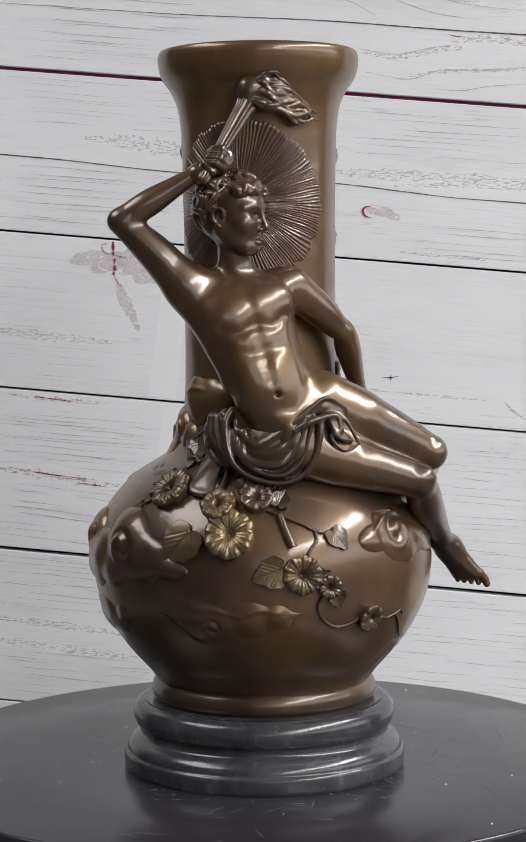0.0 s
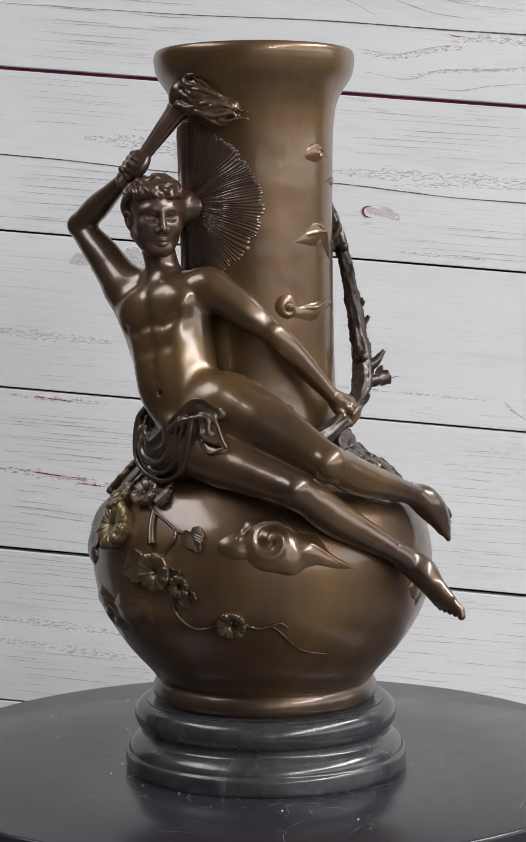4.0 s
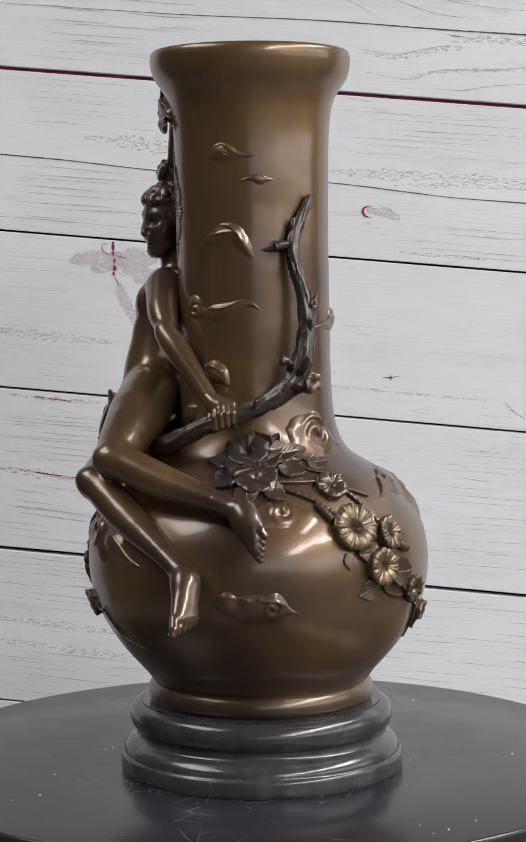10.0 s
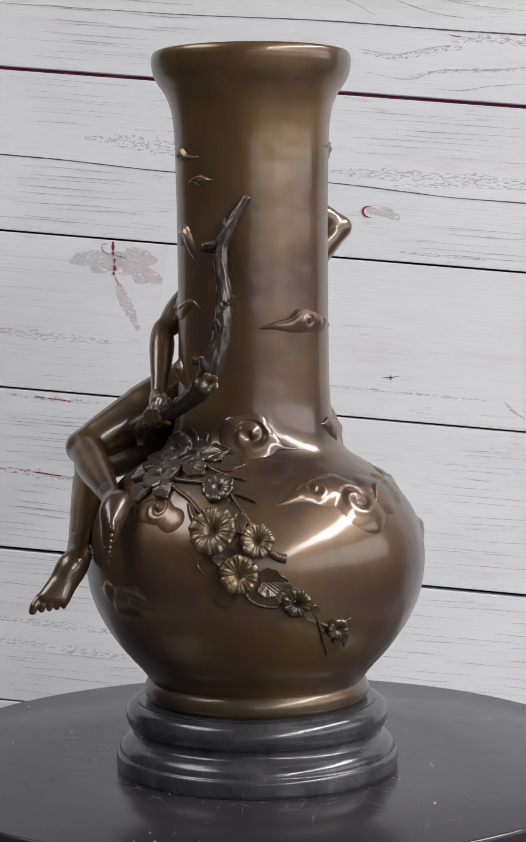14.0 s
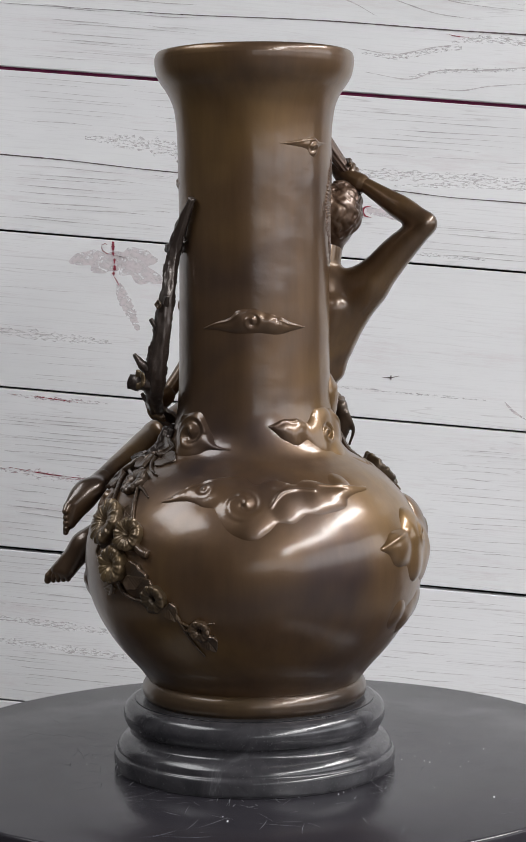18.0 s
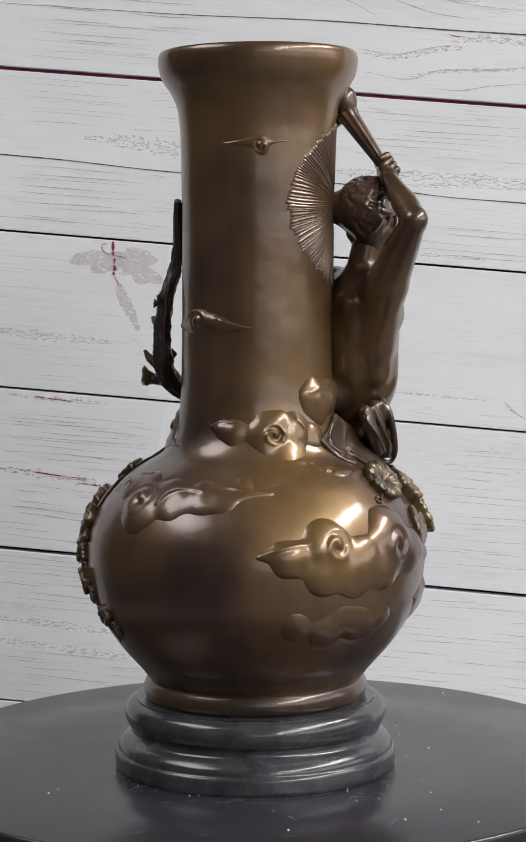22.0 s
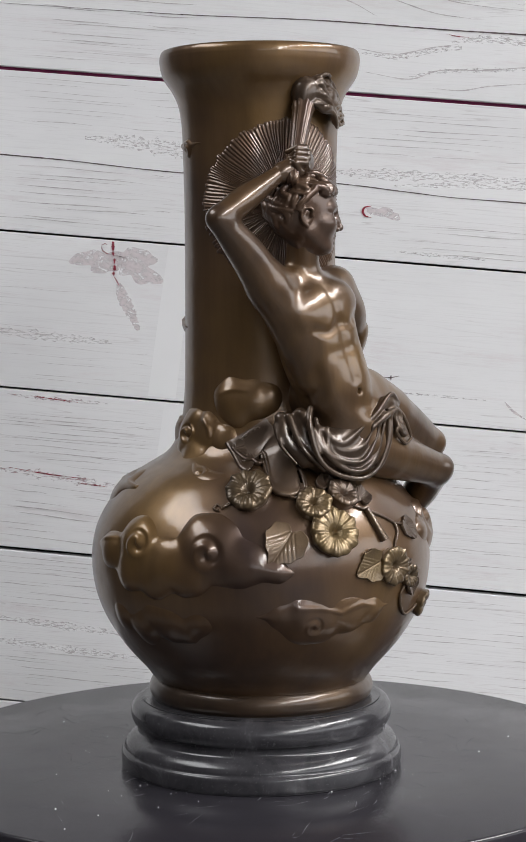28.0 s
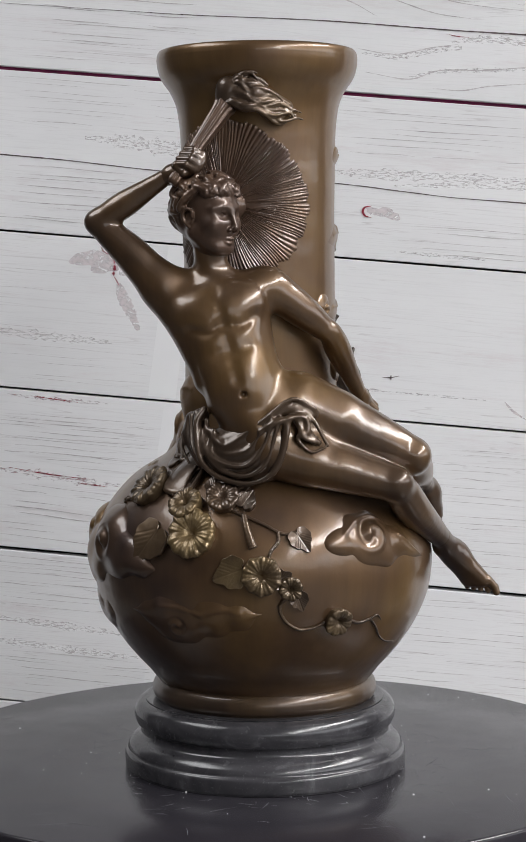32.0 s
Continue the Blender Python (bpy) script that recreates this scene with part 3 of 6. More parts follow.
# ---- table and turntable ----
table = tagged(new("table"), "plain dark table under the turntable", "table")
part("tabletop", box_bm((-0.6, -0.42, -0.18), (0.6, 0.38, -0.14), 0.003), ROOM_FLOOR, table)
for sx in (-0.55, 0.55):
    for sy in (-0.37, 0.33):
        part("leg", box_bm((sx - 0.025, sy - 0.025, -0.9), (sx + 0.025, sy + 0.025, -0.18), 0.003), ROOM_FLOOR, table)

turntable = tagged(new("turntable"), "round satin-black turntable with scratches and dust", "turntable")
disc_profile = [(0.0001, 0.0), (0.05, 0.0), (0.12, 0.0), (0.2122, 0.0), (0.2137, -0.0006), (0.2143, -0.002), (0.2143, -0.023), (0.2127, -0.025), (0.0001, -0.025)]
part("disc", mesh_from("disc", *lathe(disc_profile[::-1], 256)), DISC, turntable)
part("pedestal", mesh_from("pedestal", *lathe([(0.0001, -0.14), (0.15, -0.14), (0.152, -0.137), (0.145, -0.12), (0.09, -0.026), (0.0001, -0.026)], 96)), DISC, turntable)
rnd = random.Random(4)
pieces = []
for i in range(330):
    a, r = rnd.uniform(0, 6.283), rnd.uniform(0.087, 0.19) if i < 130 else rnd.uniform(0.084, 0.125)
    c = np.array([r * math.cos(a), r * math.sin(a)])
    b = rnd.uniform(0, 6.283)
    ln = rnd.uniform(0.004, 0.03) if i < 130 else rnd.uniform(0.002, 0.014)
    d = np.array([math.cos(b), math.sin(b)])
    w = rnd.uniform(0.00008, 0.00024)
    nn = np.array([-d[1], d[0]])
    pts = []
    for s in np.linspace(-0.5, 0.5, 6):
        m = c + d * ln * s + nn * ln * 0.12 * (s * s)
        pts += [(*(m - nn * w * (0.5 - abs(s)) * 2), 0.00008), (*(m + nn * w * (0.5 - abs(s)) * 2), 0.00008)]
    pieces.append((np.array(pts), np.array([(2 * i, 2 * i + 2, 2 * i + 3, 2 * i + 1) for i in range(5)])))
tagged(part("scratch", mesh_from("scratch", *joined(pieces), False), SCRATCH, turntable, "fine pale scratches in the black top"), kind="stuff")
for i in range(70):
    a, r = rnd.uniform(0, 6.283), rnd.uniform(0.086, 0.2) if i < 26 else rnd.uniform(0.085, 0.11)
    bm = bmesh.new()
    bmesh.ops.create_icosphere(bm, subdivisions=1, radius=rnd.choice((0.0003, 0.0004, 0.0006)) if i < 26 else rnd.choice((0.00012, 0.0002, 0.00028)))
    ob = part("dust_speck", bm, DUST, turntable)
    ob.location = (r * math.cos(a), r * math.sin(a), 0.0002)

# ---- the vase: profile and surface ----
AXIS_FOOT, AXIS_RIM, RIM_Z = np.array([0.00246, 0.00255]), np.array([0.00177, -0.00233]), 0.4105


def axis_at(z):
    return AXIS_FOOT + (AXIS_RIM - AXIS_FOOT) * (z / RIM_Z)


BODY = [(0.0612, 0.0490), (0.0645, 0.0530), (0.0679, 0.0575), (0.0743, 0.0645), (0.0806, 0.072), (0.0865, 0.0805), (0.0908, 0.0880), (0.0942, 0.0955),
        (0.0968, 0.1035), (0.0984, 0.1125), (0.0990, 0.121), (0.0984, 0.130), (0.0964, 0.1395), (0.0930, 0.1475),
        (0.0884, 0.155), (0.083, 0.1617), (0.077, 0.168), (0.070, 0.1735), (0.062, 0.1783), (0.055, 0.1828),
        (0.0505, 0.1885), (0.0472, 0.196), (0.0453, 0.206), (0.0444, 0.216), (0.0439, 0.230), (0.0437, 0.258),
        (0.0436, 0.289), (0.0437, 0.320), (0.0440, 0.335), (0.0443, 0.351), (0.0448, 0.366), (0.0455, 0.374),
        (0.0466, 0.381), (0.0483, 0.386), (0.0509, 0.391), (0.0541, 0.3955), (0.0562, 0.3995), (0.0573, 0.404), (0.0577, 0.408)]
OUTER = smooth_curve(BODY, 260)
ARC = np.concatenate([[0], np.cumsum(np.linalg.norm(np.diff(OUTER, axis=0), axis=1))])


def arc_at(z):
    return np.interp(z, OUTER[:, 1], ARC)


def surface(az, s):
    """Points and outward normals of the vase at azimuth az (degrees) and arc length s."""
    az, s = np.broadcast_arrays(np.radians(np.asarray(az, float)), np.asarray(s, float))
    r, z = np.interp(s, ARC, OUTER[:, 0]), np.interp(s, ARC, OUTER[:, 1])
    dr = np.interp(s + 1e-3, ARC, OUTER[:, 0]) - np.interp(s - 1e-3, ARC, OUTER[:, 0])
    dz = np.interp(s + 1e-3, ARC, OUTER[:, 1]) - np.interp(s - 1e-3, ARC, OUTER[:, 1])
    ln = np.hypot(dr, dz) + 1e-9
    k = z / RIM_Z
    cx = AXIS_FOOT[0] + (AXIS_RIM[0] - AXIS_FOOT[0]) * k
    cy = AXIS_FOOT[1] + (AXIS_RIM[1] - AXIS_FOOT[1]) * k
    p = np.stack([cx + r * np.cos(az), cy + r * np.sin(az), z], -1)
    n = np.stack([np.cos(az) * dz / ln, np.sin(az) * dz / ln, -dr / ln], -1)
    return p, n


def wrapped(az, z, u, v, w):
    """Lays local points (u round the vase, v up its side, w outwards, metres) on the vase at (az, z)."""
    s0 = arc_at(z)
    s = s0 + np.asarray(v)
    r = np.interp(s, ARC, OUTER[:, 0])
    p, n = surface(az + np.degrees(np.asarray(u) / r), s)
    return p + n * np.asarray(w)[..., None]


vase = tagged(new("vase"), "brown bronze vase with figure and flowers on black marble base", "vase")
LIP = [(0.0577, 0.408), (0.0574, 0.4105), (0.0565, 0.4124), (0.0552, 0.4131), (0.0537, 0.4128), (0.0526, 0.4118), (0.0518, 0.409), (0.050, 0.400), (0.044, 0.388), (0.0405, 0.376), (0.040, 0.30), (0.040, 0.23)]
part("body", mesh_from("body", *lathe(np.vstack([OUTER, smooth_curve(LIP, 50)[1:]]), 320, axis_at)), BRONZE, vase)
foot = [(0.058, 0.0383), (0.0626, 0.0383), (0.0636, 0.0390), (0.0652, 0.0410), (0.0659, 0.0440), (0.0656, 0.0466), (0.0646, 0.0488), (0.0634, 0.0502), (0.0622, 0.0508), (0.060, 0.0508)]
part("foot_ring", mesh_from("foot_ring", *lathe(smooth_curve(foot, 50), 256, axis_at)), BRONZE_DRAPE, vase, "polished bronze foot ring")
marble = [(0.0001, -0.0016), (0.070, -0.0016), (0.0805, -0.0016), (0.0820, -0.0008), (0.0826, 0.001), (0.0827, 0.0062), (0.0822, 0.0080), (0.0812, 0.0090), (0.0808, 0.0098), (0.0806, 0.0110),
          (0.0798, 0.0130), (0.0778, 0.0152), (0.0752, 0.0168), (0.0738, 0.0178), (0.0730, 0.0192), (0.0729, 0.0212), (0.0736, 0.0226),
          (0.0752, 0.0242), (0.0764, 0.0270), (0.0769, 0.0300), (0.0764, 0.0330), (0.0748, 0.0358), (0.0722, 0.0375), (0.0690, 0.0383), (0.0640, 0.0385), (0.0001, 0.0385)]
part("marble_base", mesh_from("marble_base", *lathe(smooth_curve(marble, 160), 256, axis_at)), MARBLE, vase, "stepped round black marble base with grey flecks")

# ---- clouds in relief ----


def cloud(lobes, swirls=(), seed=0, cell=0.0006, strokes=(), ridges=()):
    """A low cloud of domed lobes (azimuth, height, radius mm, rise mm) with spiral grooves (azimuth, height, radius mm, depth mm, hand),
    tapering strokes and narrow ridges (rows of azimuth, height, radius mm, rise mm)."""
    lobes = list(lobes)
    runs = [smooth_curve([(((a - rows[0][0] + 180) % 360 - 180) + rows[0][0], z, r, h) for a, z, r, h in rows], 70) for rows in strokes]
    centres = lobes or [tuple(q) for run in runs for q in run]
    az0 = np.degrees(np.arctan2(np.mean([math.sin(radians(l[0])) for l in centres]), np.mean([math.cos(radians(l[0])) for l in centres])))
    z0 = float(np.mean([l[1] for l in centres]))
    r0, s0 = np.interp(z0, OUTER[:, 1], OUTER[:, 0]), arc_at(z0)

    def local(a, z):
        return ((a - az0 + 180) % 360 - 180) * math.pi / 180 * r0, arc_at(z) - s0
    L = [(*local(a, z), r / 1000, h / 1000) for a, z, r, h in lobes]
    R = [[(*local(a, z), max(r, 0.9) / 1000, max(h, 0.4) / 1000) for a, z, r, h in run] for run in runs]
    E = L + [q for run in R for q in run]
    u0, u1 = min(l[0] - 1.5 * l[2] for l in E) - 0.002, max(l[0] + 1.5 * l[2] for l in E) + 0.002
    v0, v1 = min(l[1] - 1.5 * l[2] for l in E) - 0.002, max(l[1] + 1.5 * l[2] for l in E) + 0.002
    nu, nv = int((u1 - u0) / cell), int((v1 - v0) / cell)
    u, v = np.meshgrid(np.linspace(u0, u1, nu), np.linspace(v0, v1, nv), indexing="ij")
    rr = random.Random(seed)
    ph = [rr.uniform(0, 6.28) for _ in range(6)]
    du = 0.0007 * (np.sin(u * 260 + v * 120 + ph[0]) + 0.5 * np.sin(v * 330 - u * 140 + ph[1]))
    dv = 0.0007 * (np.sin(v * 280 + u * 130 + ph[2]) + 0.5 * np.sin(u * 310 + v * 170 + ph[3]))
    top = max(l[3] for l in E)
    total, soft = np.zeros_like(u), 0.26 * top
    for lu, lv, lr, lh in L:
        q = 1 - ((u + du - lu) ** 2 + (v + dv - lv) ** 2) / (lr * lr * 1.6)
        total += np.exp(np.clip(lh * q, -4 * top, None) / soft)
    for run in R:
        best = np.full_like(u, -4 * top)
        for lu, lv, lr, lh in run:
            best = np.maximum(best, lh * (1 - ((u + 0.5 * du - lu) ** 2 + (v + 0.5 * dv - lv) ** 2) / (lr * lr)))
        total += np.exp(np.clip(best, -4 * top, None) / soft)
    h = np.clip(soft * np.log(total + 1e-12), 0, None)
    h = top * (h / top) ** (0.95 if top < 0.0029 else 0.78)
    for a, z, r, depth, hand in swirls:
        su, sv = local(a, z)
        d, phi = np.hypot(u - su, v - sv), np.arctan2(v - sv, (u - su) * hand)
        turn = (d / (r / 1000) * 0.60 - phi / (2 * math.pi)) % 1.0
        crest = np.exp(-(np.minimum(turn, 1 - turn) / 0.17) ** 2)
        coil = (0.55 * crest - np.exp(-((turn - 0.45) / 0.20) ** 2)) * np.clip(2.6 - 2 * d / (r / 1000), 0, 1) * np.clip(d / 0.0012, 0, 1)
        h = h + depth / 1000 * coil * np.clip((h - 0.0003) / 0.0008, 0, 1)
    for rows in ridges:
        crest = smooth_curve([(*local(a, z), r / 1000, t / 1000) for a, z, r, t in rows], 90)
        lift = np.zeros_like(u)
        for lu, lv, lr, lh in crest:
            lift = np.maximum(lift, lh * np.exp(-((u - lu) ** 2 + (v - lv) ** 2) / (lr * lr)))
        h = h + lift * np.clip(h / 0.0008, 0, 1)
    rscale = r0 / np.interp(s0 + v, ARC, OUTER[:, 0])
    pts = wrapped(az0, z0, u / rscale, v, h - 0.0005)
    q = grid_quads(nu, nv)
    keep = np.any(h.reshape(-1)[q] > 0.00025, axis=1)
    used, inv = np.unique(q[keep], return_inverse=True)
    me = mesh_from("cloud_relief", pts.reshape(-1, 3)[used], inv.reshape(-1, 4))
    return part("cloud_relief", me, BRONZE, vase)


cloud([], [(10.2, 0.3535, 1.6, 1.1, 1)], 1, 0.0004, [[(-1, 0.3520, 3.4, 0.9), (5, 0.3532, 5.6, 2.0), (11, 0.3532, 5.6, 2.3), (18, 0.3514, 3.2, 1.6), (25, 0.3512, 1.5, 1.1), (33, 0.3514, 0.5, 0.6)]], [[(1, 0.3568, 0.8, 0.3), (8, 0.3584, 0.8, 0.7), (15, 0.3545, 0.8, 0.7), (21, 0.3521, 0.7, 0.7), (32, 0.3517, 0.5, 0.4)]])
cloud([], (), 2, 0.0004, [[(21, 0.3376, 0.6, 0.5), (28, 0.3388, 2.2, 1.2), (34, 0.3384, 3.8, 1.7), (39, 0.3388, 2.4, 1.2), (46, 0.3386, 0.6, 0.5)]], [[(21.6, 0.3378, 0.5, 0.3), (29, 0.3396, 0.6, 0.6), (34.3, 0.3410, 0.6, 0.7), (38, 0.3398, 0.6, 0.5)]])
cloud([], (), 3, 0.00045, [[(-14, 0.3030, 2, 0.4), (-4, 0.3055, 5, 0.9), (6, 0.3075, 6.5, 1.6), (15, 0.3090, 5, 1.8)], [(13, 0.3120, 2.5, 1.2), (18, 0.3070, 4, 2.1), (23, 0.3015, 4, 2.2), (27, 0.2958, 2, 1.0)]], [[(-7.3, 0.3130, 0.9, 0.3), (1.3, 0.3138, 0.9, 0.6), (10, 0.3135, 0.9, 0.7), (17.3, 0.3092, 0.9, 0.8), (20, 0.305, 0.9, 0.5)], [(-2, 0.3078, 0.8, 0.3), (8, 0.3092, 0.9, 0.7), (16, 0.3092, 0.8, 0.6)]])
cloud([(-21.5, 0.2675, 5.6, 2.8)], [(-19.5, 0.2660, 3.2, 1.3, -1)], 4, 0.00045, [[(-12, 0.2640, 3, 1.0), (0, 0.2640, 5.5, 1.5), (12, 0.2660, 5, 1.7), (22, 0.2695, 2.8, 1.5), (29, 0.2685, 1.6, 1.1), (34, 0.2655, 0.6, 0.5)]], [[(-5, 0.2670, 0.8, 0.4), (4.4, 0.2671, 0.9, 0.9), (13.4, 0.2697, 0.8, 0.6), (22.1, 0.2722, 0.8, 0.8), (28, 0.2700, 0.7, 0.7), (33, 0.2660, 0.6, 0.4)]])
cloud([(112, 0.2602, 4.2, 2.5), (121, 0.2606, 4.6, 2.8), (131, 0.2594, 4.2, 2.6), (140, 0.2578, 3.6, 2.3)], [(119, 0.2592, 4.0, 1.0, 1)], 5, 0.00045, [[(80, 0.2552, 0.7, 0.6), (91, 0.2568, 2.4, 1.5), (103, 0.2572, 4.6, 2.0), (115, 0.2592, 6.6, 2.6), (127, 0.2580, 6.0, 2.4), (138, 0.2566, 5.4, 2.3), (149, 0.2560, 3.2, 1.8), (161, 0.2562, 0.6, 0.7)]], [[(82, 0.2556, 0.6, 0.4), (92, 0.2586, 0.8, 0.8), (103, 0.2603, 0.9, 1.0), (111, 0.2645, 0.9, 0.9), (118, 0.2660, 0.8, 0.6)], [(136, 0.2612, 0.8, 0.4), (147, 0.2580, 0.8, 0.8), (159, 0.2563, 0.6, 0.4)]])
cloud([(168.6, 0.3572, 4.2, 1.9)], [(168.6, 0.3565, 3.6, 1.0, -1)], 6, 0.00045, [[(139, 0.3590, 0.5, 0.5), (150, 0.3588, 1.6, 1.0), (160, 0.3588, 2.8, 1.5), (168, 0.3588, 3.6, 1.9), (177, 0.3586, 1.6, 1.2), (189, 0.3597, 0.4, 0.5)]], [[(140, 0.3592, 0.5, 0.4), (152, 0.3596, 0.7, 0.8), (163, 0.3612, 0.7, 0.7), (170, 0.3612, 0.6, 0.5)]])
cloud([(72, 0.1955, 11, 3.4), (60, 0.197, 7, 2.0), (84, 0.1920, 6, 1.8), (68, 0.1900, 6, 1.8)], [(73, 0.1955, 8, 1.8, 1)], 7, 0.0006, [[(84, 0.1915, 4, 1.6), (96, 0.1885, 2, 1.0), (106, 0.1880, 0.6, 0.5)], [(60, 0.1975, 5, 1.4), (50, 0.1990, 0.8, 0.4)]], [[(62, 0.2010, 1.4, 0.4), (70, 0.2050, 1.4, 0.8), (80, 0.2030, 1.3, 0.7), (86, 0.1970, 1.2, 0.5)]])
cloud([(174, 0.1965, 10, 4.25), (-166, 0.1985, 8, 4.25), (152, 0.197, 6, 2.55), (-172, 0.188, 7, 2.12), (-150, 0.1945, 6, 2.55), (142, 0.1985, 4, 2.04), (-178, 0.203, 5, 2.98)], [(178, 0.1945, 5, 2.0, 1)], 8, 0.0006, [[(131, 0.2003, 0.7, 0.8), (138, 0.1992, 3.2, 2.0), (150, 0.1970, 5, 2.6)]], [[(133, 0.2002, 0.8, 0.4), (142, 0.2040, 1.0, 1.2), (148, 0.2030, 1.0, 0.8), (156, 0.2050, 1.0, 1.2), (166, 0.2068, 1.0, 1.0)], [(-178, 0.1990, 1.0, 1.2), (-175, 0.1955, 1.0, 1.4), (-177, 0.1915, 1.0, 1.0)], [(-166, 0.2040, 1.2, 0.8), (-161, 0.1990, 1.2, 1.2), (-160, 0.1940, 1.0, 0.8)]])
cloud([(-147, 0.2160, 9.5, 5.0), (-131, 0.2150, 9.5, 4.8), (-141, 0.2095, 7.5, 4.0), (-117, 0.2165, 6, 3.4)], (), 9, 0.0006, (), [[(-153, 0.2190, 1.4, 0.4), (-144, 0.2215, 1.6, 0.7), (-134, 0.2208, 1.4, 0.4)]])
cloud([(-3, 0.2315, 5, 3)], (), 10, 0.0005, [[(-10, 0.2345, 1.5, 0.8), (-3, 0.2325, 4.5, 2.4), (3, 0.2300, 4.8, 2.8), (7, 0.2250, 2, 1.2)]], [[(-8, 0.2350, 0.9, 0.4), (-2, 0.2345, 0.9, 0.9), (4, 0.2320, 0.9, 0.7)]])
cloud([(-28, 0.2065, 5.5, 3)], (), 11, 0.0005, [[(-34, 0.2040, 2, 1), (-28, 0.2075, 4.5, 2.8), (-21, 0.2105, 2.6, 1.4)]], [[(-31, 0.2090, 0.9, 0.5), (-26, 0.2105, 0.9, 0.8), (-21, 0.2112, 0.8, 0.5)]])
cloud([(-39.4, 0.1418, 13, 4.0), (-52, 0.1405, 6.5, 2.6), (-28, 0.138, 8, 2.6), (-45, 0.150, 5, 1.6), (-34, 0.1330, 6, 2.0)], [(-40, 0.1425, 8.5, 1.7, -1)], 12, 0.0006, [[(-28, 0.1375, 5, 2), (-19, 0.1300, 3.4, 1.4), (-12, 0.1265, 0.7, 0.6)]], [[(-50, 0.1440, 1.2, 0.6), (-45, 0.1500, 1.3, 1.0), (-38, 0.1525, 1.3, 0.9), (-31, 0.1480, 1.2, 0.7)], [(-27, 0.1410, 1.1, 0.7), (-21, 0.1350, 1.1, 0.8), (-15, 0.1285, 0.9, 0.5)]])
cloud([(27.5, 0.1065, 8, 2.2), (18.5, 0.1095, 5.5, 2.0), (33, 0.107, 8, 2.4), (23, 0.104, 5, 1.5)], [(33, 0.107, 4, 0.8, 1)], 13, 0.0006, [[(35, 0.1065, 4, 1.6), (42, 0.1040, 0.7, 0.6)], [(18, 0.110, 3, 1.2), (12, 0.1105, 0.7, 0.5)]], [[(16, 0.1130, 1.2, 0.4), (20, 0.1138, 1.2, 0.6), (25, 0.1120, 1.2, 0.5)], [(29, 0.1120, 1.1, 0.6), (35, 0.1105, 1.1, 0.7), (39, 0.1070, 1.0, 0.4)]])
cloud([(37.4, 0.1573, 8, 2.5), (31, 0.156, 6, 1.5), (45, 0.153, 7, 1.5)], [(37.4, 0.1573, 6, 1.4, 1)], 14)
cloud([(118, 0.1590, 13, 3.0), (104, 0.1670, 9, 2.6), (96, 0.1665, 6, 1.9), (133, 0.1625, 11, 2.8), (145, 0.1640, 10, 2.8), (152, 0.1625, 7, 2.0), (128, 0.1670, 8, 2.0), (160, 0.1700, 7, 1.8), (112, 0.1700, 8, 1.6), (120, 0.1520, 8, 2.2)], [(117, 0.1605, 8.5, 1.3, 1), (101, 0.1675, 5, 0.7, -1)], 15, 0.0006, [[(84, 0.1612, 0.7, 0.7), (92, 0.1645, 4, 1.8)], [(152, 0.1640, 5, 2.2), (162, 0.1655, 3.8, 1.8), (172, 0.1663, 1.8, 1.1)]], [[(88, 0.1640, 0.9, 0.4), (97, 0.1712, 1.1, 0.8), (110, 0.1735, 1.1, 0.7)], [(127, 0.1590, 1.0, 0.6), (131, 0.1650, 1.1, 1.2), (138, 0.1672, 1.1, 0.9), (145, 0.1660, 1.0, 0.6)], [(148, 0.1690, 1.0, 0.5), (156, 0.1682, 1.0, 1.0), (164, 0.1668, 0.9, 0.8), (171, 0.1666, 0.8, 0.4)]])
cloud([(-170, 0.1390, 12.5, 5.0), (-142, 0.1400, 16, 5.4), (-157, 0.1300, 10, 4.0), (-184, 0.1320, 8, 3.2), (-133, 0.1290, 10, 3.4), (-160, 0.1240, 12, 3.4), (-172, 0.1220, 9, 3.0), (178, 0.1335, 7, 2.6), (-128, 0.1310, 9, 3.0), (-148, 0.1215, 9, 3.0), (-120, 0.1270, 5, 2.0)], [(-141.5, 0.1350, 8.0, 1.6, 1), (-167.5, 0.1378, 6.5, 1.4, 1)], 16, 0.0006, [[(167, 0.1345, 1.6, 1.2), (172, 0.1345, 4, 2.2), (178, 0.1345, 6, 3)], [(-126, 0.128, 6, 2.4), (-119, 0.1258, 3.5, 1.8), (-115, 0.1250, 1.6, 1.0)]], [[(168, 0.1352, 1.0, 0.5), (176, 0.1386, 1.3, 1.0), (183, 0.1402, 1.3, 0.4)]])
cloud([(-110, 0.0970, 12, 2.8), (-95, 0.0985, 10, 2.4), (-118, 0.1010, 6, 1.6), (-85, 0.1010, 7, 1.8), (-104, 0.0930, 8, 2.0), (-112, 0.1035, 6, 1.8)], [(-107, 0.0950, 5, 0.9, 1)], 17, 0.0006, [[(-126, 0.1015, 0.8, 0.6), (-119, 0.1010, 4, 1.4)], [(-86, 0.1010, 5, 1.6), (-78, 0.1030, 0.8, 0.6)]], [[(-113, 0.1060, 1.5, 0.4), (-105, 0.1050, 1.5, 0.7), (-98, 0.1020, 1.3, 0.5)], [(-97, 0.1030, 1.5, 0.4), (-91, 0.1055, 1.5, 0.6), (-85, 0.1040, 1.3, 0.4)]])
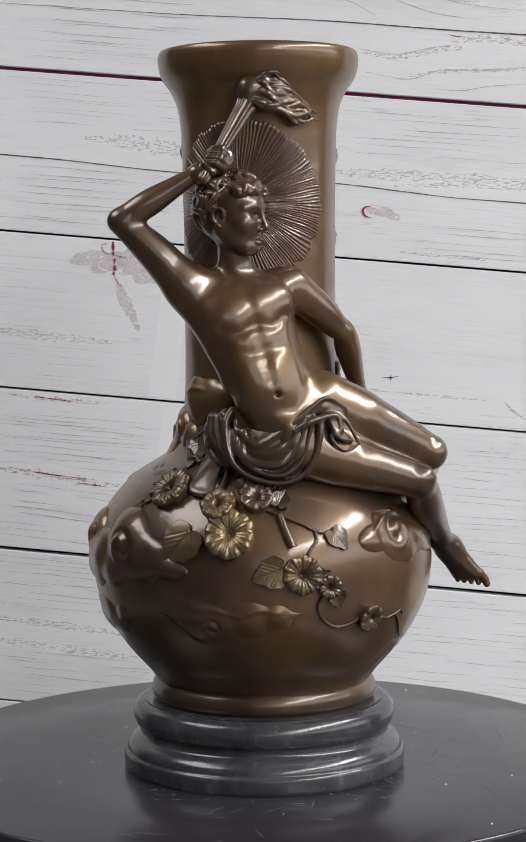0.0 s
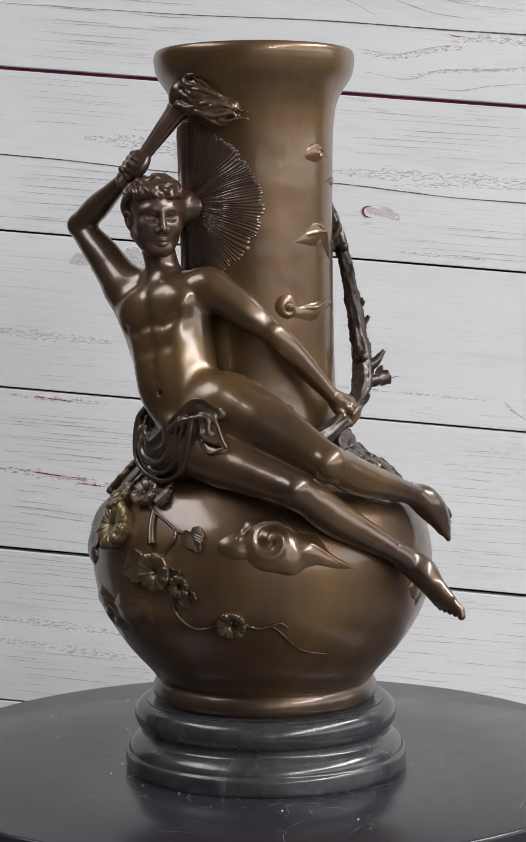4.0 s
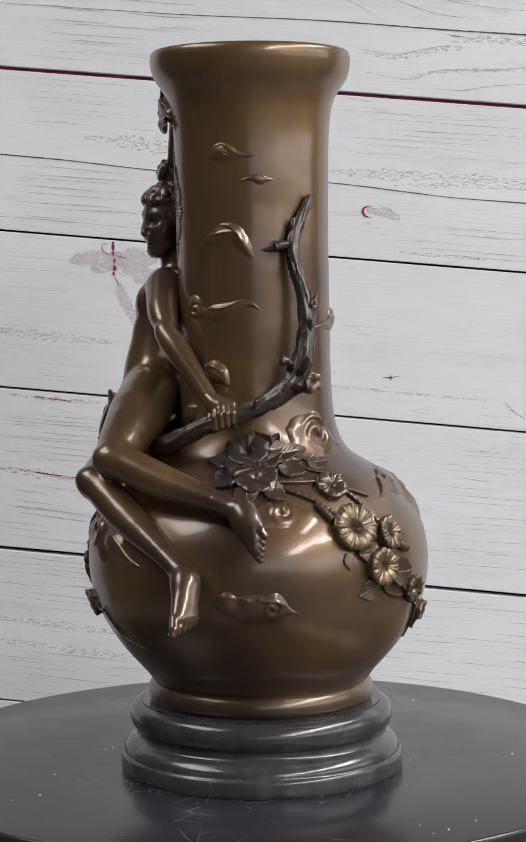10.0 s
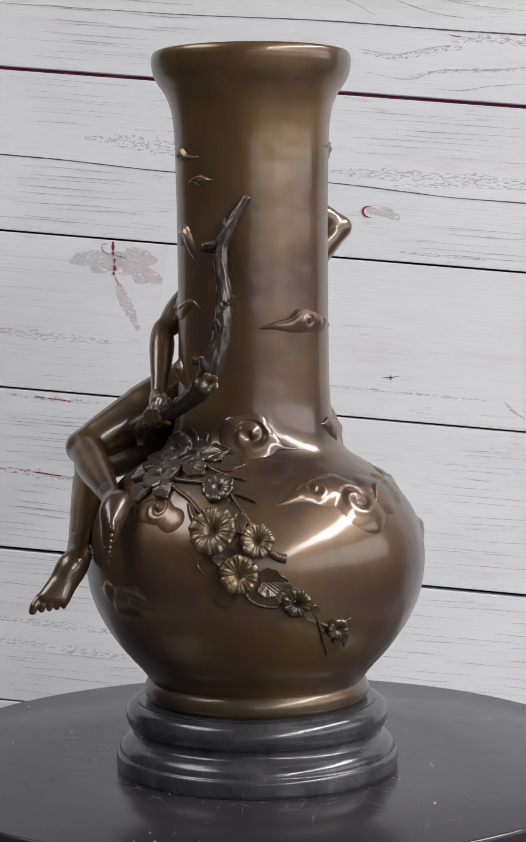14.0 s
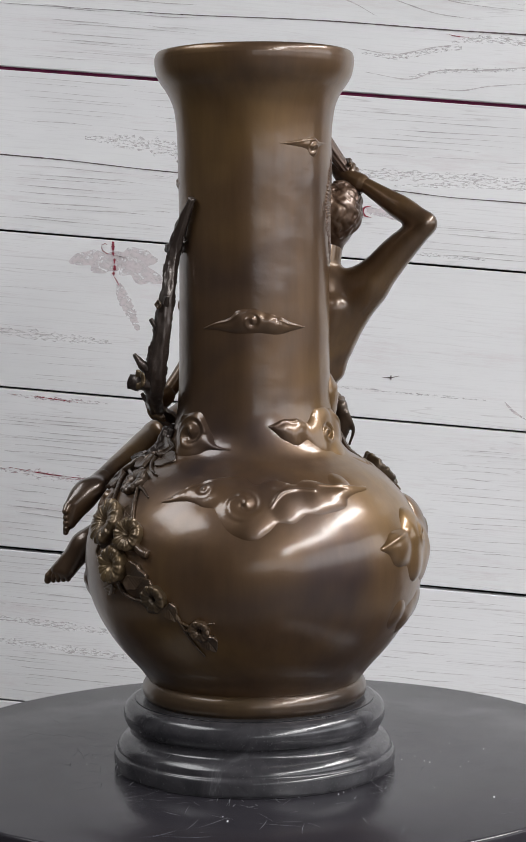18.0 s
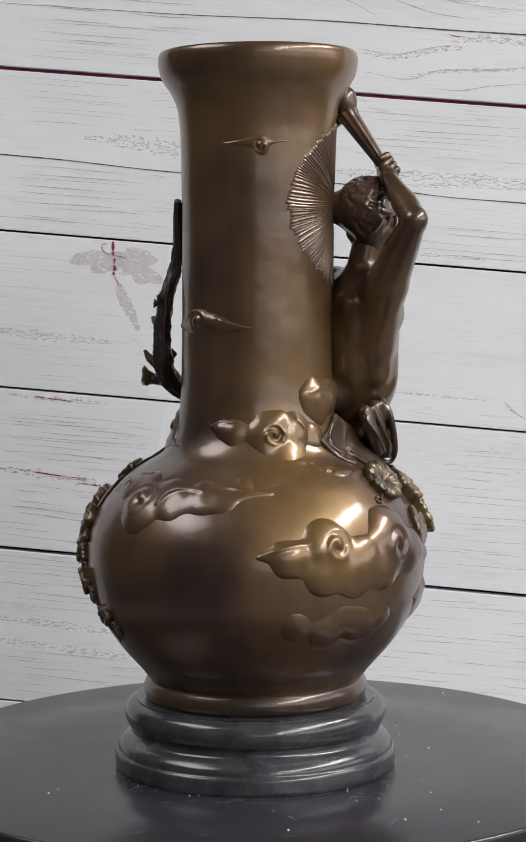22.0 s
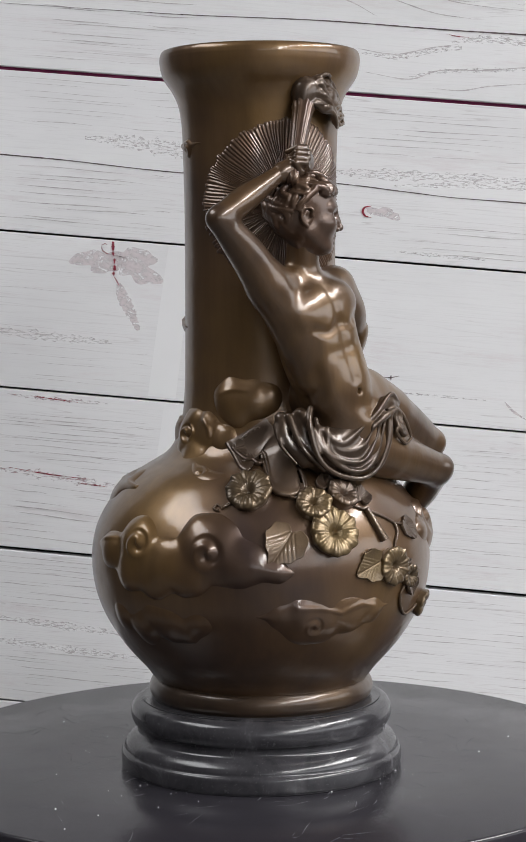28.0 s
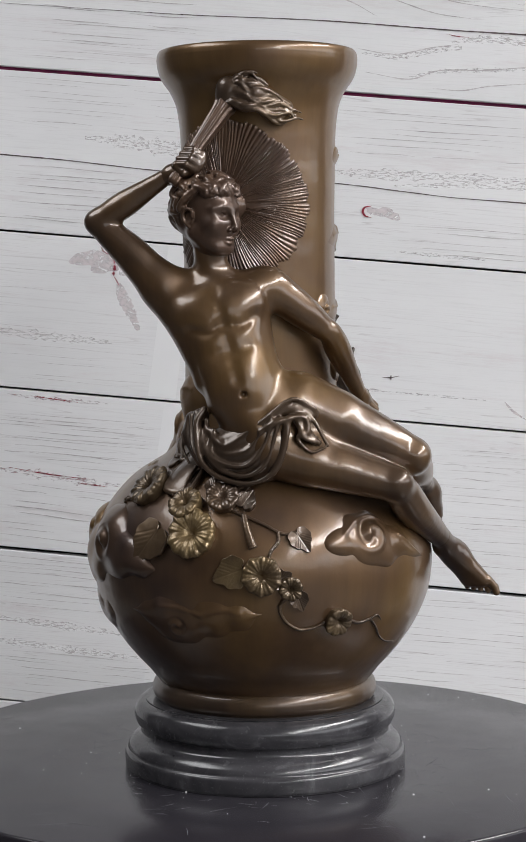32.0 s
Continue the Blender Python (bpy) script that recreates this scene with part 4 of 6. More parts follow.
cloud([(-180, 0.0945, 8, 2.2), (-169, 0.0900, 9.5, 2.6), (-157, 0.0930, 9, 2.4), (-146, 0.0950, 7, 1.8), (-163, 0.0960, 8, 2.0), (-151, 0.0900, 6, 1.8)], (), 18)
cloud([], [(-156, 0.1755, 3.0, 0.7, 1)], 19, 0.0005, [[(-165, 0.1805, 0.8, 0.5), (-158, 0.1775, 4, 1.2), (-150, 0.1750, 5, 1.3), (-143, 0.1752, 3, 0.9)]], [[(-163, 0.1806, 0.8, 0.4), (-157, 0.1795, 0.9, 0.7), (-152, 0.1768, 0.9, 0.6)]])

# ---- sunburst behind the head ----


def sunburst(az, z, ru, rv, rays=150):
    """A fan of fine, uneven raised rays with a ragged, scalloped rim, laid on the neck."""
    na, nr = rays * 10, 34
    rr = random.Random(11)
    length = [rr.uniform(0.975, 1.01) for _ in range(rays)]
    group = [0.97 + 0.035 * abs(math.sin(i * 0.41)) + 0.02 * math.sin(i * 0.17 + 2) for i in range(rays)]
    high = np.array([rr.uniform(0.55, 1.0) for _ in range(rays)])
    start = np.array([rr.choice((0.08, 0.08, 0.35, 0.5)) for _ in range(rays)])
    phi = np.linspace(0, 2 * math.pi, na, endpoint=False)
    cuts = np.cumsum([0] + [rr.uniform(0.6, 1.5) for _ in range(rays)])
    along_rim = np.interp(phi / (2 * math.pi), cuts / cuts[-1], np.arange(rays + 1))
    k = along_rim.astype(int) % rays
    f = along_rim % 1
    edge = np.array([length[i] * group[i] for i in k])
    t = np.linspace(0.08, 1, nr)
    rad = t[None, :] * edge[:, None]
    ridge = (np.clip(1 - np.abs(f - 0.5) * 2.4, 0, 1) ** 0.7)[:, None] * high[k][:, None] * np.clip((t[None, :] - start[k][:, None]) * 8, 0.1, 1)
    w = 0.0003 + 0.0006 * ridge * np.clip(t * 3, 0.15, 1)[None, :]
    w = np.where(t[None, :] > 0.985, -0.0004, w)
    bend = phi[:, None] + 0.016 * np.sin(7 * t[None, :] + 1.9 * np.sin(2.2 * phi)[:, None] * 3) * t[None, :]
    pts = wrapped(az, z, ru * rad * np.cos(bend), rv * rad * np.sin(bend), w)
    return part("sunburst", mesh_from("sunburst", pts.reshape(-1, 3), grid_quads(na, nr, True)), BRONZE_HEAD, vase, "dark sunburst of fine raised rays behind the head")


sunburst(-104.5, 0.3250, 0.0515, 0.0470)

# ---- flowers, leaves and vines ----


def flower(az, z, r, rise=6.0, lobes=10, seed=0, lift=0.0, mat=None):
    """A trumpet flower: pleated disc with a deep throat and a rolled, wavy rim (mm)."""
    rr = random.Random(seed)
    nf, nr = 120, 26
    phi = np.linspace(0, 2 * math.pi, nf, endpoint=False)[:, None]
    t = np.linspace(0.0, 1.0, nr)[None, :]
    h = 0.85 * rise / 1000
    ph = rr.uniform(0, 6.28)
    wave = np.cos(lobes * phi + ph) * 0.5 + np.cos((lobes // 2) * phi + 2 * ph) * 0.35
    rho = np.clip(t / 0.86, 0, 1)
    prof = np.interp(t, [0, 0.06, 0.14, 0.26, 0.45, 0.65, 0.78, 0.86, 0.93, 1.0], [0.05, 0.08, 0.42, 0.72, 0.92, 1.0, 0.94, 0.78, 0.35, -0.25])
    w = h * prof + h * (0.15 * wave + 0.05 * np.cos(2 * lobes * phi + 1)) * rho ** 1.6 + lift / 1000
    radius = r / 1000 * np.interp(t, [0, 0.86, 1.0], [0.0, 1.0, 0.93]) * (1 + 0.045 * wave * rho)
    tilt = rr.uniform(-0.12, 0.12), rr.uniform(-0.12, 0.12)
    u, v = radius * np.cos(phi), radius * np.sin(phi)
    w = np.where(t < 0.95, w + tilt[0] * u + tilt[1] * v, w)
    pts = wrapped(az, z, u, v, np.broadcast_to(w, u.shape))
    return part("flower", mesh_from("flower", pts.reshape(-1, 3), grid_quads(nf, nr, True)), mat or BRONZE_GOLD, vase, "trumpet-shaped flower with pleated petals and rubbed golden edges")


def free_flower(place, facing, r, rise, lobes, mat):
    """The same flower standing clear of the vase."""
    nf, nr = 80, 20
    phi = np.linspace(0, 2 * math.pi, nf, endpoint=False)[:, None]
    t = np.linspace(0, 1, nr)[None, :]
    wave = np.cos(lobes * phi)
    prof = np.interp(t, [0, 0.08, 0.2, 0.45, 0.7, 0.84, 0.9, 1.0], [0.1, 0.15, 0.6, 0.95, 1.0, 0.85, 0.7, -0.4])
    rad = r / 1000 * np.interp(t, [0, 0.86, 0.92, 1], [0, 1, 0.95, 0.25]) * (1 + 0.1 * wave * t)
    w = rise / 1000 * (prof + 0.12 * wave * t)
    f = unit(facing)
    a = unit(np.cross(f, [0.1, 0.2, 1.0]))
    b = np.cross(f, a)
    pts = np.asarray(place) + (rad * np.cos(phi))[..., None] * a + (rad * np.sin(phi))[..., None] * b + w[..., None] * f
    return part("flower", mesh_from("flower", pts.reshape(-1, 3), grid_quads(nf, nr, True)), mat, vase, "small open flower on the branch")


def leaf(az, z, r, angle, rise=2.5, seed=0, mat=None):
    """A heart-shaped leaf with a midrib and side veins; angle: where its tip points, degrees from the vase's round direction (mm)."""
    rr = random.Random(seed)
    na, nr = 128, 30
    phi = np.linspace(-math.pi, math.pi, na, endpoint=False)[:, None]
    t = np.linspace(0, 1, nr)[None, :]
    rim = 0.92 + 0.42 * np.exp(-(phi / 0.30) ** 2) - 0.45 * np.exp(-((np.abs(phi) - math.pi) / 0.45) ** 2) + 0.035 * np.sin(9 * phi + rr.uniform(0, 6))
    rad = r / 1000 * rim * np.interp(t, [0, 0.93, 1], [0, 1, 0.97])
    x, y = rad * np.cos(phi), rad * np.sin(phi)
    vein = np.exp(-(y / (0.06 * r / 1000)) ** 2)
    for k in (-0.55, -0.25, 0.05, 0.35, 0.65):
        d = np.abs(y) * 0.8 - (x - k * r / 1000) * 0.6
        vein = np.maximum(vein, 0.45 * np.exp(-(d / (0.045 * r / 1000)) ** 2))
    curl = 0.25 * np.sin(2 * phi + rr.uniform(0, 6)) * t ** 2 + rr.uniform(-0.2, 0.2) * x / (r / 1000)
    w = rise / 1000 * (0.55 + 0.2 * t * t + curl + 0.18 * np.abs(y) / (r / 1000)) + 0.00020 * (1 - vein) * t - 0.00015 * vein
    w = np.where(t > 0.96, -0.0006, w)
    ca, sa = math.cos(radians(angle)), math.sin(radians(angle))
    pts = wrapped(az, z, x * ca - y * sa, x * sa + y * ca, w)
    return part("leaf", mesh_from("leaf", pts.reshape(-1, 3), grid_quads(na, nr, True)), mat or BRONZE_DRAPE, vase, "heart-shaped bronze leaf with raised veins")


def vine(points, r0=1.1, r1=0.8, lift=0.7, name="vine", mat=None, label=""):
    """A thin stem through (azimuth, height) points on the vase (radii mm)."""
    c = smooth_curve(points, 8 * len(points))
    p, n = surface(c[:, 0], arc_at(c[:, 1]))
    rad = np.linspace(r0, r1, len(c)) / 1000 * (1 + (0.12 if r0 < 1.6 else 0.03) * np.sin(np.arange(len(c)) * 1.7))
    return part(name, mesh_from(name, *tube(p + n * lift / 1000, rad, 8)), mat or BRONZE_DRAPE, vase, label)


# garland under the drapery
flower(-129.4, 0.1665, 12.5, 7, 10, 1)
flower(-105.8, 0.1590, 9.5, 7, 8, 2, 1.5)
flower(-100.6, 0.1450, 13, 7.5, 12, 3, 1.0)
flower(-92.2, 0.1630, 9, 6, 8, 4, 1.0, BRONZE_DRAPE)
flower(-78.0, 0.1245, 10.5, 6, 10, 5)
flower(-69.2, 0.1176, 6.5, 5, 8, 6)
flower(-52.7, 0.0979, 8.0, 5, 8, 7)
leaf(-83.6, 0.1615, 6, 60, 4, 1)
leaf(-86.5, 0.1265, 9.5, 200, 3, 2, BRONZE_GOLD)
leaf(-116.5, 0.1420, 12.5, 235, 3, 3)
leaf(-65.5, 0.1441, 7, -60, 2.5, 4)
leaf(-66.5, 0.1120, 5.5, -70, 3, 5)
leaf(-111.0, 0.1665, 6, 130, 3, 6)
vine([(-92, 0.160), (-84.7, 0.1558), (-77, 0.151), (-71.8, 0.1467), (-67, 0.1455)])
vine([(-72.5, 0.1475), (-72.5, 0.142), (-75, 0.137), (-76, 0.131)])
vine([(-84, 0.1555), (-83, 0.150), (-81.5, 0.143), (-80.5, 0.139)], 1.6, 2.6, 1.4, "bud", None, "long closed flower bud")
vine([(-70, 0.114), (-72.4, 0.107), (-70.5, 0.0995), (-66, 0.0945), (-61, 0.095), (-57, 0.098)])
vine([(-49, 0.098), (-44, 0.0955), (-39.8, 0.0965), (-36, 0.0915), (-32, 0.085), (-27, 0.081), (-19, 0.0785)], 1.0, 0.3)
vine([(-40, 0.0965), (-37, 0.0985), (-34.5, 0.0955)], 0.8, 0.4)
vine([(-139.5, 0.159), (-137, 0.1605), (-135, 0.163)], 1.2, 0.8)
vine([(-140, 0.1575), (-142, 0.1585), (-141, 0.1605), (-139.5, 0.1595)], 0.8, 0.5)
# ribbons of the drapery
vine([(-124, 0.186), (-122.5, 0.180), (-120.5, 0.173), (-116.5, 0.1662), (-111.5, 0.1655), (-108.7, 0.171), (-108, 0.1765), (-104, 0.179)], 1.6, 1.2, 1.2, "ribbon", None, "curling drapery ribbon")
vine([(-142, 0.1885), (-134, 0.1825), (-129.0, 0.1818), (-125.5, 0.180), (-121, 0.1835), (-117, 0.188), (-113, 0.182), (-109, 0.1755)], 1.6, 1.2, 1.6, "ribbon", None, "curling drapery ribbon")
vine([(-142, 0.1885), (-136, 0.194), (-128, 0.199), (-119, 0.200)], 1.4, 1.6, 1.4, "ribbon", None, "curling drapery ribbon")
vine([(-119, 0.192), (-114, 0.186), (-108, 0.180), (-106, 0.174), (-106.7, 0.1667)], 2.0, 1.4, 2.4, "ribbon", None, "curling drapery ribbon")
leaf(-131, 0.189, 9, 250, 3, 12)
# garland below the branch
flower(23.4, 0.1850, 12, 4.5, 6, 11, 2, BRONZE_DARK)
flower(28.3, 0.1732, 12, 4, 8, 12, 1, BRONZE_DRAPE)
flower(60.3, 0.1682, 9, 5, 10, 13, 0, BRONZE_DRAPE)
flower(61.7, 0.1467, 12.5, 7.5, 12, 14, 1)
flower(76.0, 0.1423, 8.8, 6.5, 10, 15, 1)
flower(70.5, 0.1259, 10, 7, 10, 16, 1)
flower(87.7, 0.1103, 7.8, 6, 8, 17)
flower(102.7, 0.0945, 6, 5, 6, 18, 0, BRONZE_DRAPE)
leaf(41.9, 0.1846, 9, 10, 4, 21)
leaf(44.5, 0.1771, 7, -30, 4, 22)
leaf(79.3, 0.1217, 8, 0, 4, 23)
leaf(66.4, 0.1138, 6, 200, 1.6, 24)
leaf(12.0, 0.1805, 8, 180, 5, 25, BRONZE_DARK)
leaf(16.0, 0.1730, 7, 230, 4, 27, BRONZE_DARK)
leaf(61.3, 0.1805, 7.5, 0, 1.6, 26)
leaf(33.0, 0.1800, 8, 30, 6, 28, BRONZE_DARK)
leaf(20.0, 0.1780, 8, 260, 6, 29, BRONZE_DARK)
leaf(105.5, 0.0875, 5, 300, 3, 30)
vine([(37.7, 0.1698), (43, 0.1668), (49.5, 0.1631), (54, 0.1585), (57, 0.155)], 1.4, 1.3, 1.0)
vine([(36, 0.172), (45, 0.1715), (54.8, 0.1712)], 1.4, 1.2, 1.0)
vine([(66, 0.166), (69, 0.161), (72, 0.155), (74.5, 0.149)], 1.3, 1.2, 1.0)
vine([(48, 0.180), (56, 0.1768), (64, 0.1745), (71, 0.173)], 1.4, 0.6, 1.0)
vine([(67, 0.1665), (71, 0.165), (76, 0.162)], 1.3, 0.6, 1.0)
vine([(51, 0.1600), (53, 0.1555), (55, 0.152)], 1.8, 2.8, 1.6, "bud", None, "long closed flower bud")
vine([(80, 0.137), (82.6, 0.1345), (85, 0.1335)], 2.2, 2.6, 1.4, "bud", None, "small closed flower bud")
vine([(72, 0.116), (74, 0.1115), (78, 0.1085), (82.4, 0.1079)], 1.2, 1.0)
vine([(92, 0.107), (94.3, 0.1038), (96.5, 0.0962), (99, 0.087), (102.5, 0.078)], 1.3, 0.5)
vine([(96.5, 0.0975), (100, 0.0955), (104, 0.097), (108, 0.0985)], 0.9, 0.5)
vine([(97.5, 0.0935), (102, 0.089), (108, 0.0865)], 0.9, 0.5)
vine([(58, 0.1345), (57, 0.130), (59, 0.126)], 0.9, 0.5)
free_flower((0.0420, 0.0570, 0.2265), (0.35, 0.94, 0.05), 5.5, 3, 5, BRONZE_GOLD)
free_flower((0.0322, 0.0528, 0.2690), (0.3, 0.95, 0.1), 2.6, 2, 4, BRONZE_DRAPE)
leaf(37.5, 0.1890, 7, 60, 4, 41, BRONZE_DARK)
leaf(50.5, 0.1850, 7, 20, 3, 42)
leaf(31.0, 0.1905, 7, 110, 5, 43, BRONZE_DARK)
leaf(24.5, 0.1660, 7, 280, 4, 44)
leaf(35.5, 0.1665, 6, 320, 4, 45)
leaf(69.0, 0.1520, 6, 300, 3, 46)
leaf(84.0, 0.1160, 6, 330, 3, 47)
leaf(67.0, 0.1335, 6.5, 180, 3, 48)
leaf(93.0, 0.1045, 5, 300, 3, 49)
leaf(-97.0, 0.1690, 6, 80, 4, 50)
leaf(-88.0, 0.1665, 6.5, 30, 4, 51)
leaf(-73.0, 0.1230, 6, 20, 3, 52)
leaf(-120.5, 0.1720, 6.5, 140, 3, 53)

# ---- the figure (one plain cast) ----
UP = np.array([0, 0, 1.0])
HEAD = np.array([-0.0120, -0.0655, 0.3200])
FACE = unit([math.cos(radians(-26)), math.sin(radians(-26)), -0.10])
SIDE = unit(np.cross(UP, FACE))
CROWN = np.cross(FACE, SIDE)
CHEST = unit([math.cos(radians(-76)), math.sin(radians(-76)), 0.0])
ACROSS = np.cross(UP, CHEST)
SPINE = unit([-0.27, 0.10, 1.0])
FLANK = unit(np.cross(SPINE, CHEST))
FRONT = np.cross(FLANK, SPINE)
TRUNK = (FLANK, FRONT, SPINE)
SHOULDER_R, ELBOW_R, WRIST_R, FIST = map(np.array, ((-0.0380, -0.0670, 0.2815), (-0.0735, -0.0722, 0.3150), (-0.0345, -0.0705, 0.3390), (-0.0240, -0.0705, 0.3490)))
SHOULDER_L, ELBOW_L, WRIST_L, PALM_L = map(np.array, ((0.0185, -0.0510, 0.2785), (0.0492, -0.0316, 0.2525), (0.0600, 0.0050, 0.2150), (0.0622, 0.0138, 0.2075)))
HIP_L, KNEE_L, ANKLE_L, TOES_L = map(np.array, ((0.0350, -0.0530, 0.2150), (0.0960, -0.0385, 0.1850), (0.0925, 0.0410, 0.1590), (0.1000, 0.0560, 0.1420)))
HIP_R, KNEE_R, ANKLE_R, TOES_R = map(np.array, ((0.0220, -0.0680, 0.1900), (0.0890, -0.0550, 0.1708), (0.1110, 0.0165, 0.1255), (0.1290, 0.0270, 0.1015)))
TORCH_LOW, TORCH_TOP = np.array([-0.0285, -0.0760, 0.3365]), np.array([-0.0045, -0.0535, 0.3790])


def along(a, b, t):
    return a + (b - a) * t


def body_clay():
    c = Clay((-0.095, -0.105, 0.095), (0.142, 0.075, 0.350), 0.00105)
    rib = np.array([-0.0055, -0.0625, 0.2600])
    c.egg(rib, (0.0245, 0.0180, 0.0290), TRUNK, 0.004)
    waist = np.array([0.0075, -0.0632, 0.2240])
    c.egg(waist, (0.0208, 0.0175, 0.0310), TRUNK, 0.009)
    pelvis = np.array([0.0190, -0.0630, 0.2030])
    c.egg(pelvis, (0.0240, 0.0175, 0.0180), TRUNK, 0.009)
    c.egg(along(rib, waist, 0.4) - FRONT * 0.010, (0.0180, 0.0140, 0.0340), TRUNK, 0.008)
    # chest and belly muscles
    for s in (-1, 1):
        c.egg(rib + FRONT * 0.0112 + FLANK * 0.0112 * s + SPINE * 0.0060, (0.0138, 0.0066, 0.0112), TRUNK, 0.007)
        c.egg(rib + FRONT * 0.0102 + FLANK * 0.0080 * s - SPINE * 0.0110, (0.0090, 0.0058, 0.0068), TRUNK, 0.008)
        c.egg(rib + FRONT * 0.0098 + FLANK * 0.0078 * s - SPINE * 0.0230, (0.0090, 0.0058, 0.0082), TRUNK, 0.009)
        c.egg(rib + FRONT * 0.0094 + FLANK * 0.0072 * s - SPINE * 0.0370, (0.0092, 0.0064, 0.0115), TRUNK, 0.010)
        c.limb(rib + FLANK * 0.0175 * s + SPINE * 0.012, rib + FLANK * 0.0165 * s - SPINE * 0.030, 0.0085, 0.0065, 0.007)
        c.limb(waist + FLANK * 0.0165 * s + FRONT * 0.004 - SPINE * 0.006, pelvis + FLANK * 0.006 * s + FRONT * 0.016, 0.0040, 0.0020, 0.008)
        c.groove(smooth_curve([rib + FLANK * 0.0022 * s - SPINE * 0.0046, rib + FLANK * 0.0100 * s - SPINE * 0.0068, rib + FLANK * 0.0185 * s - SPINE * 0.0030], 14), FRONT, 0.0008, 0.0052)
        c.groove(smooth_curve([rib + FLANK * 0.0030 * s - SPINE * 0.0200, rib + FLANK * 0.0110 * s - SPINE * 0.0185], 8), FRONT, 0.00030, 0.0065)
    c.groove(smooth_curve([rib + SPINE * 0.017, rib - SPINE * 0.004], 12), FRONT, 0.0004, 0.0055)
    c.groove(smooth_curve([rib - SPINE * 0.007, rib - SPINE * 0.036], 16), FRONT, 0.0004, 0.006)
    c.ball(np.array([0.0108, -0.0818, 0.2212]), 0.0016, 0.0018, cut=True)
    c.limb(waist - SPINE * 0.004, waist + np.array([-0.0030, 0.0200, -0.0080]), 0.0110, 0.0130, 0.006)
    # shoulder blades, spine and loins
    for s in (-1, 1):
        c.egg(rib - FRONT * 0.0145 + FLANK * 0.0120 * s + SPINE * 0.0060, (0.0075, 0.0050, 0.0120), TRUNK, 0.005)
        c.limb(rib - FRONT * 0.0160 + FLANK * 0.0055 * s - SPINE * 0.004, waist - FRONT * 0.0155 + FLANK * 0.0060 * s - SPINE * 0.002, 0.0052, 0.0046, 0.005)
        c.limb(np.array([-0.0110, -0.0590, 0.2800]) + FRONT * 0.0065 + FLANK * 0.0025 * s - UP * 0.0015, (SHOULDER_L if s > 0 else SHOULDER_R) + FRONT * 0.002 + UP * 0.0045, 0.0018, 0.0012, 0.005)
    c.limb(rib - FRONT * 0.0235 + SPINE * 0.016, waist - FRONT * 0.0200, 0.0006, 0.0006, 0.004, cut=True)
    # neck and shoulders
    pit = np.array([-0.0110, -0.0590, 0.2800])
    c.limb(pit, HEAD - UP * 0.010 - FACE * 0.001, 0.0098, 0.0086, 0.007)
    c.limb(pit - CHEST * 0.002, SHOULDER_R, 0.0066, 0.0085, 0.007)
    c.limb(pit - CHEST * 0.002, SHOULDER_L, 0.0066, 0.0080, 0.007)
    c.limb(HEAD - FACE * 0.002 - SIDE * 0.006 - UP * 0.013, pit + FRONT * 0.006 - UP * 0.001, 0.0020, 0.0014, 0.005)
    def tapered(rows, k, n=40):
        q = smooth_curve([(*p, r) for p, r in rows], n)
        c.chain(q[:, :3], q[:, 3], k)
    # raised arm
    tapered([(rib - FLANK * 0.014 + SPINE * 0.004, 0.0085), (SHOULDER_R - UP * 0.003, 0.0112), (along(SHOULDER_R, ELBOW_R, 0.45), 0.0100), (along(SHOULDER_R, ELBOW_R, 0.85), 0.0076), (ELBOW_R, 0.0064)], 0.008)
    tapered([(ELBOW_R, 0.0064), (along(ELBOW_R, WRIST_R, 0.12), 0.0069), (along(ELBOW_R, WRIST_R, 0.4), 0.0074), (along(ELBOW_R, WRIST_R, 0.75), 0.0056), (WRIST_R, 0.0045)], 0.0035)
    c.limb(rib - FLANK * 0.015 - SPINE * 0.012, SHOULDER_R - UP * 0.006, 0.0080, 0.0085, 0.008)
    # arm that holds the branch
    tapered([(SHOULDER_L - ACROSS * 0.006, 0.0088), (SHOULDER_L, 0.0106), (along(SHOULDER_L, ELBOW_L, 0.5) + unit([1, -1, 0]) * 0.0014, 0.0094), (along(SHOULDER_L, ELBOW_L, 0.85), 0.0071), (ELBOW_L, 0.0066), (along(ELBOW_L, WRIST_L, 0.25), 0.0074), (along(ELBOW_L, WRIST_L, 0.7), 0.0053), (WRIST_L, 0.0044)], 0.007, 60)
    # legs
    for hip, knee, ankle, bulge, big in ((HIP_L, KNEE_L, ANKLE_L, unit([-0.2, 0.1, -1]), 1.0), (HIP_R, KNEE_R, ANKLE_R, unit([-0.6, 0.1, -1]), 0.88)):
        c.limb(hip, along(hip, knee, 0.32), 0.0165 * big, 0.0159 * big, 0.011)
        tapered([(hip, 0.0165 * big), (along(hip, knee, 0.4), 0.0158 * big), (along(hip, knee, 0.75), 0.0130 * big), (along(hip, knee, 0.92), 0.0110 * big ** 0.5), (knee, 0.0101 * big ** 0.5)], 0.0035)
        c.ball(knee + unit(knee - along(hip, ankle, 0.5)) * 0.0048, 0.0058 * big ** 0.5, 0.005)
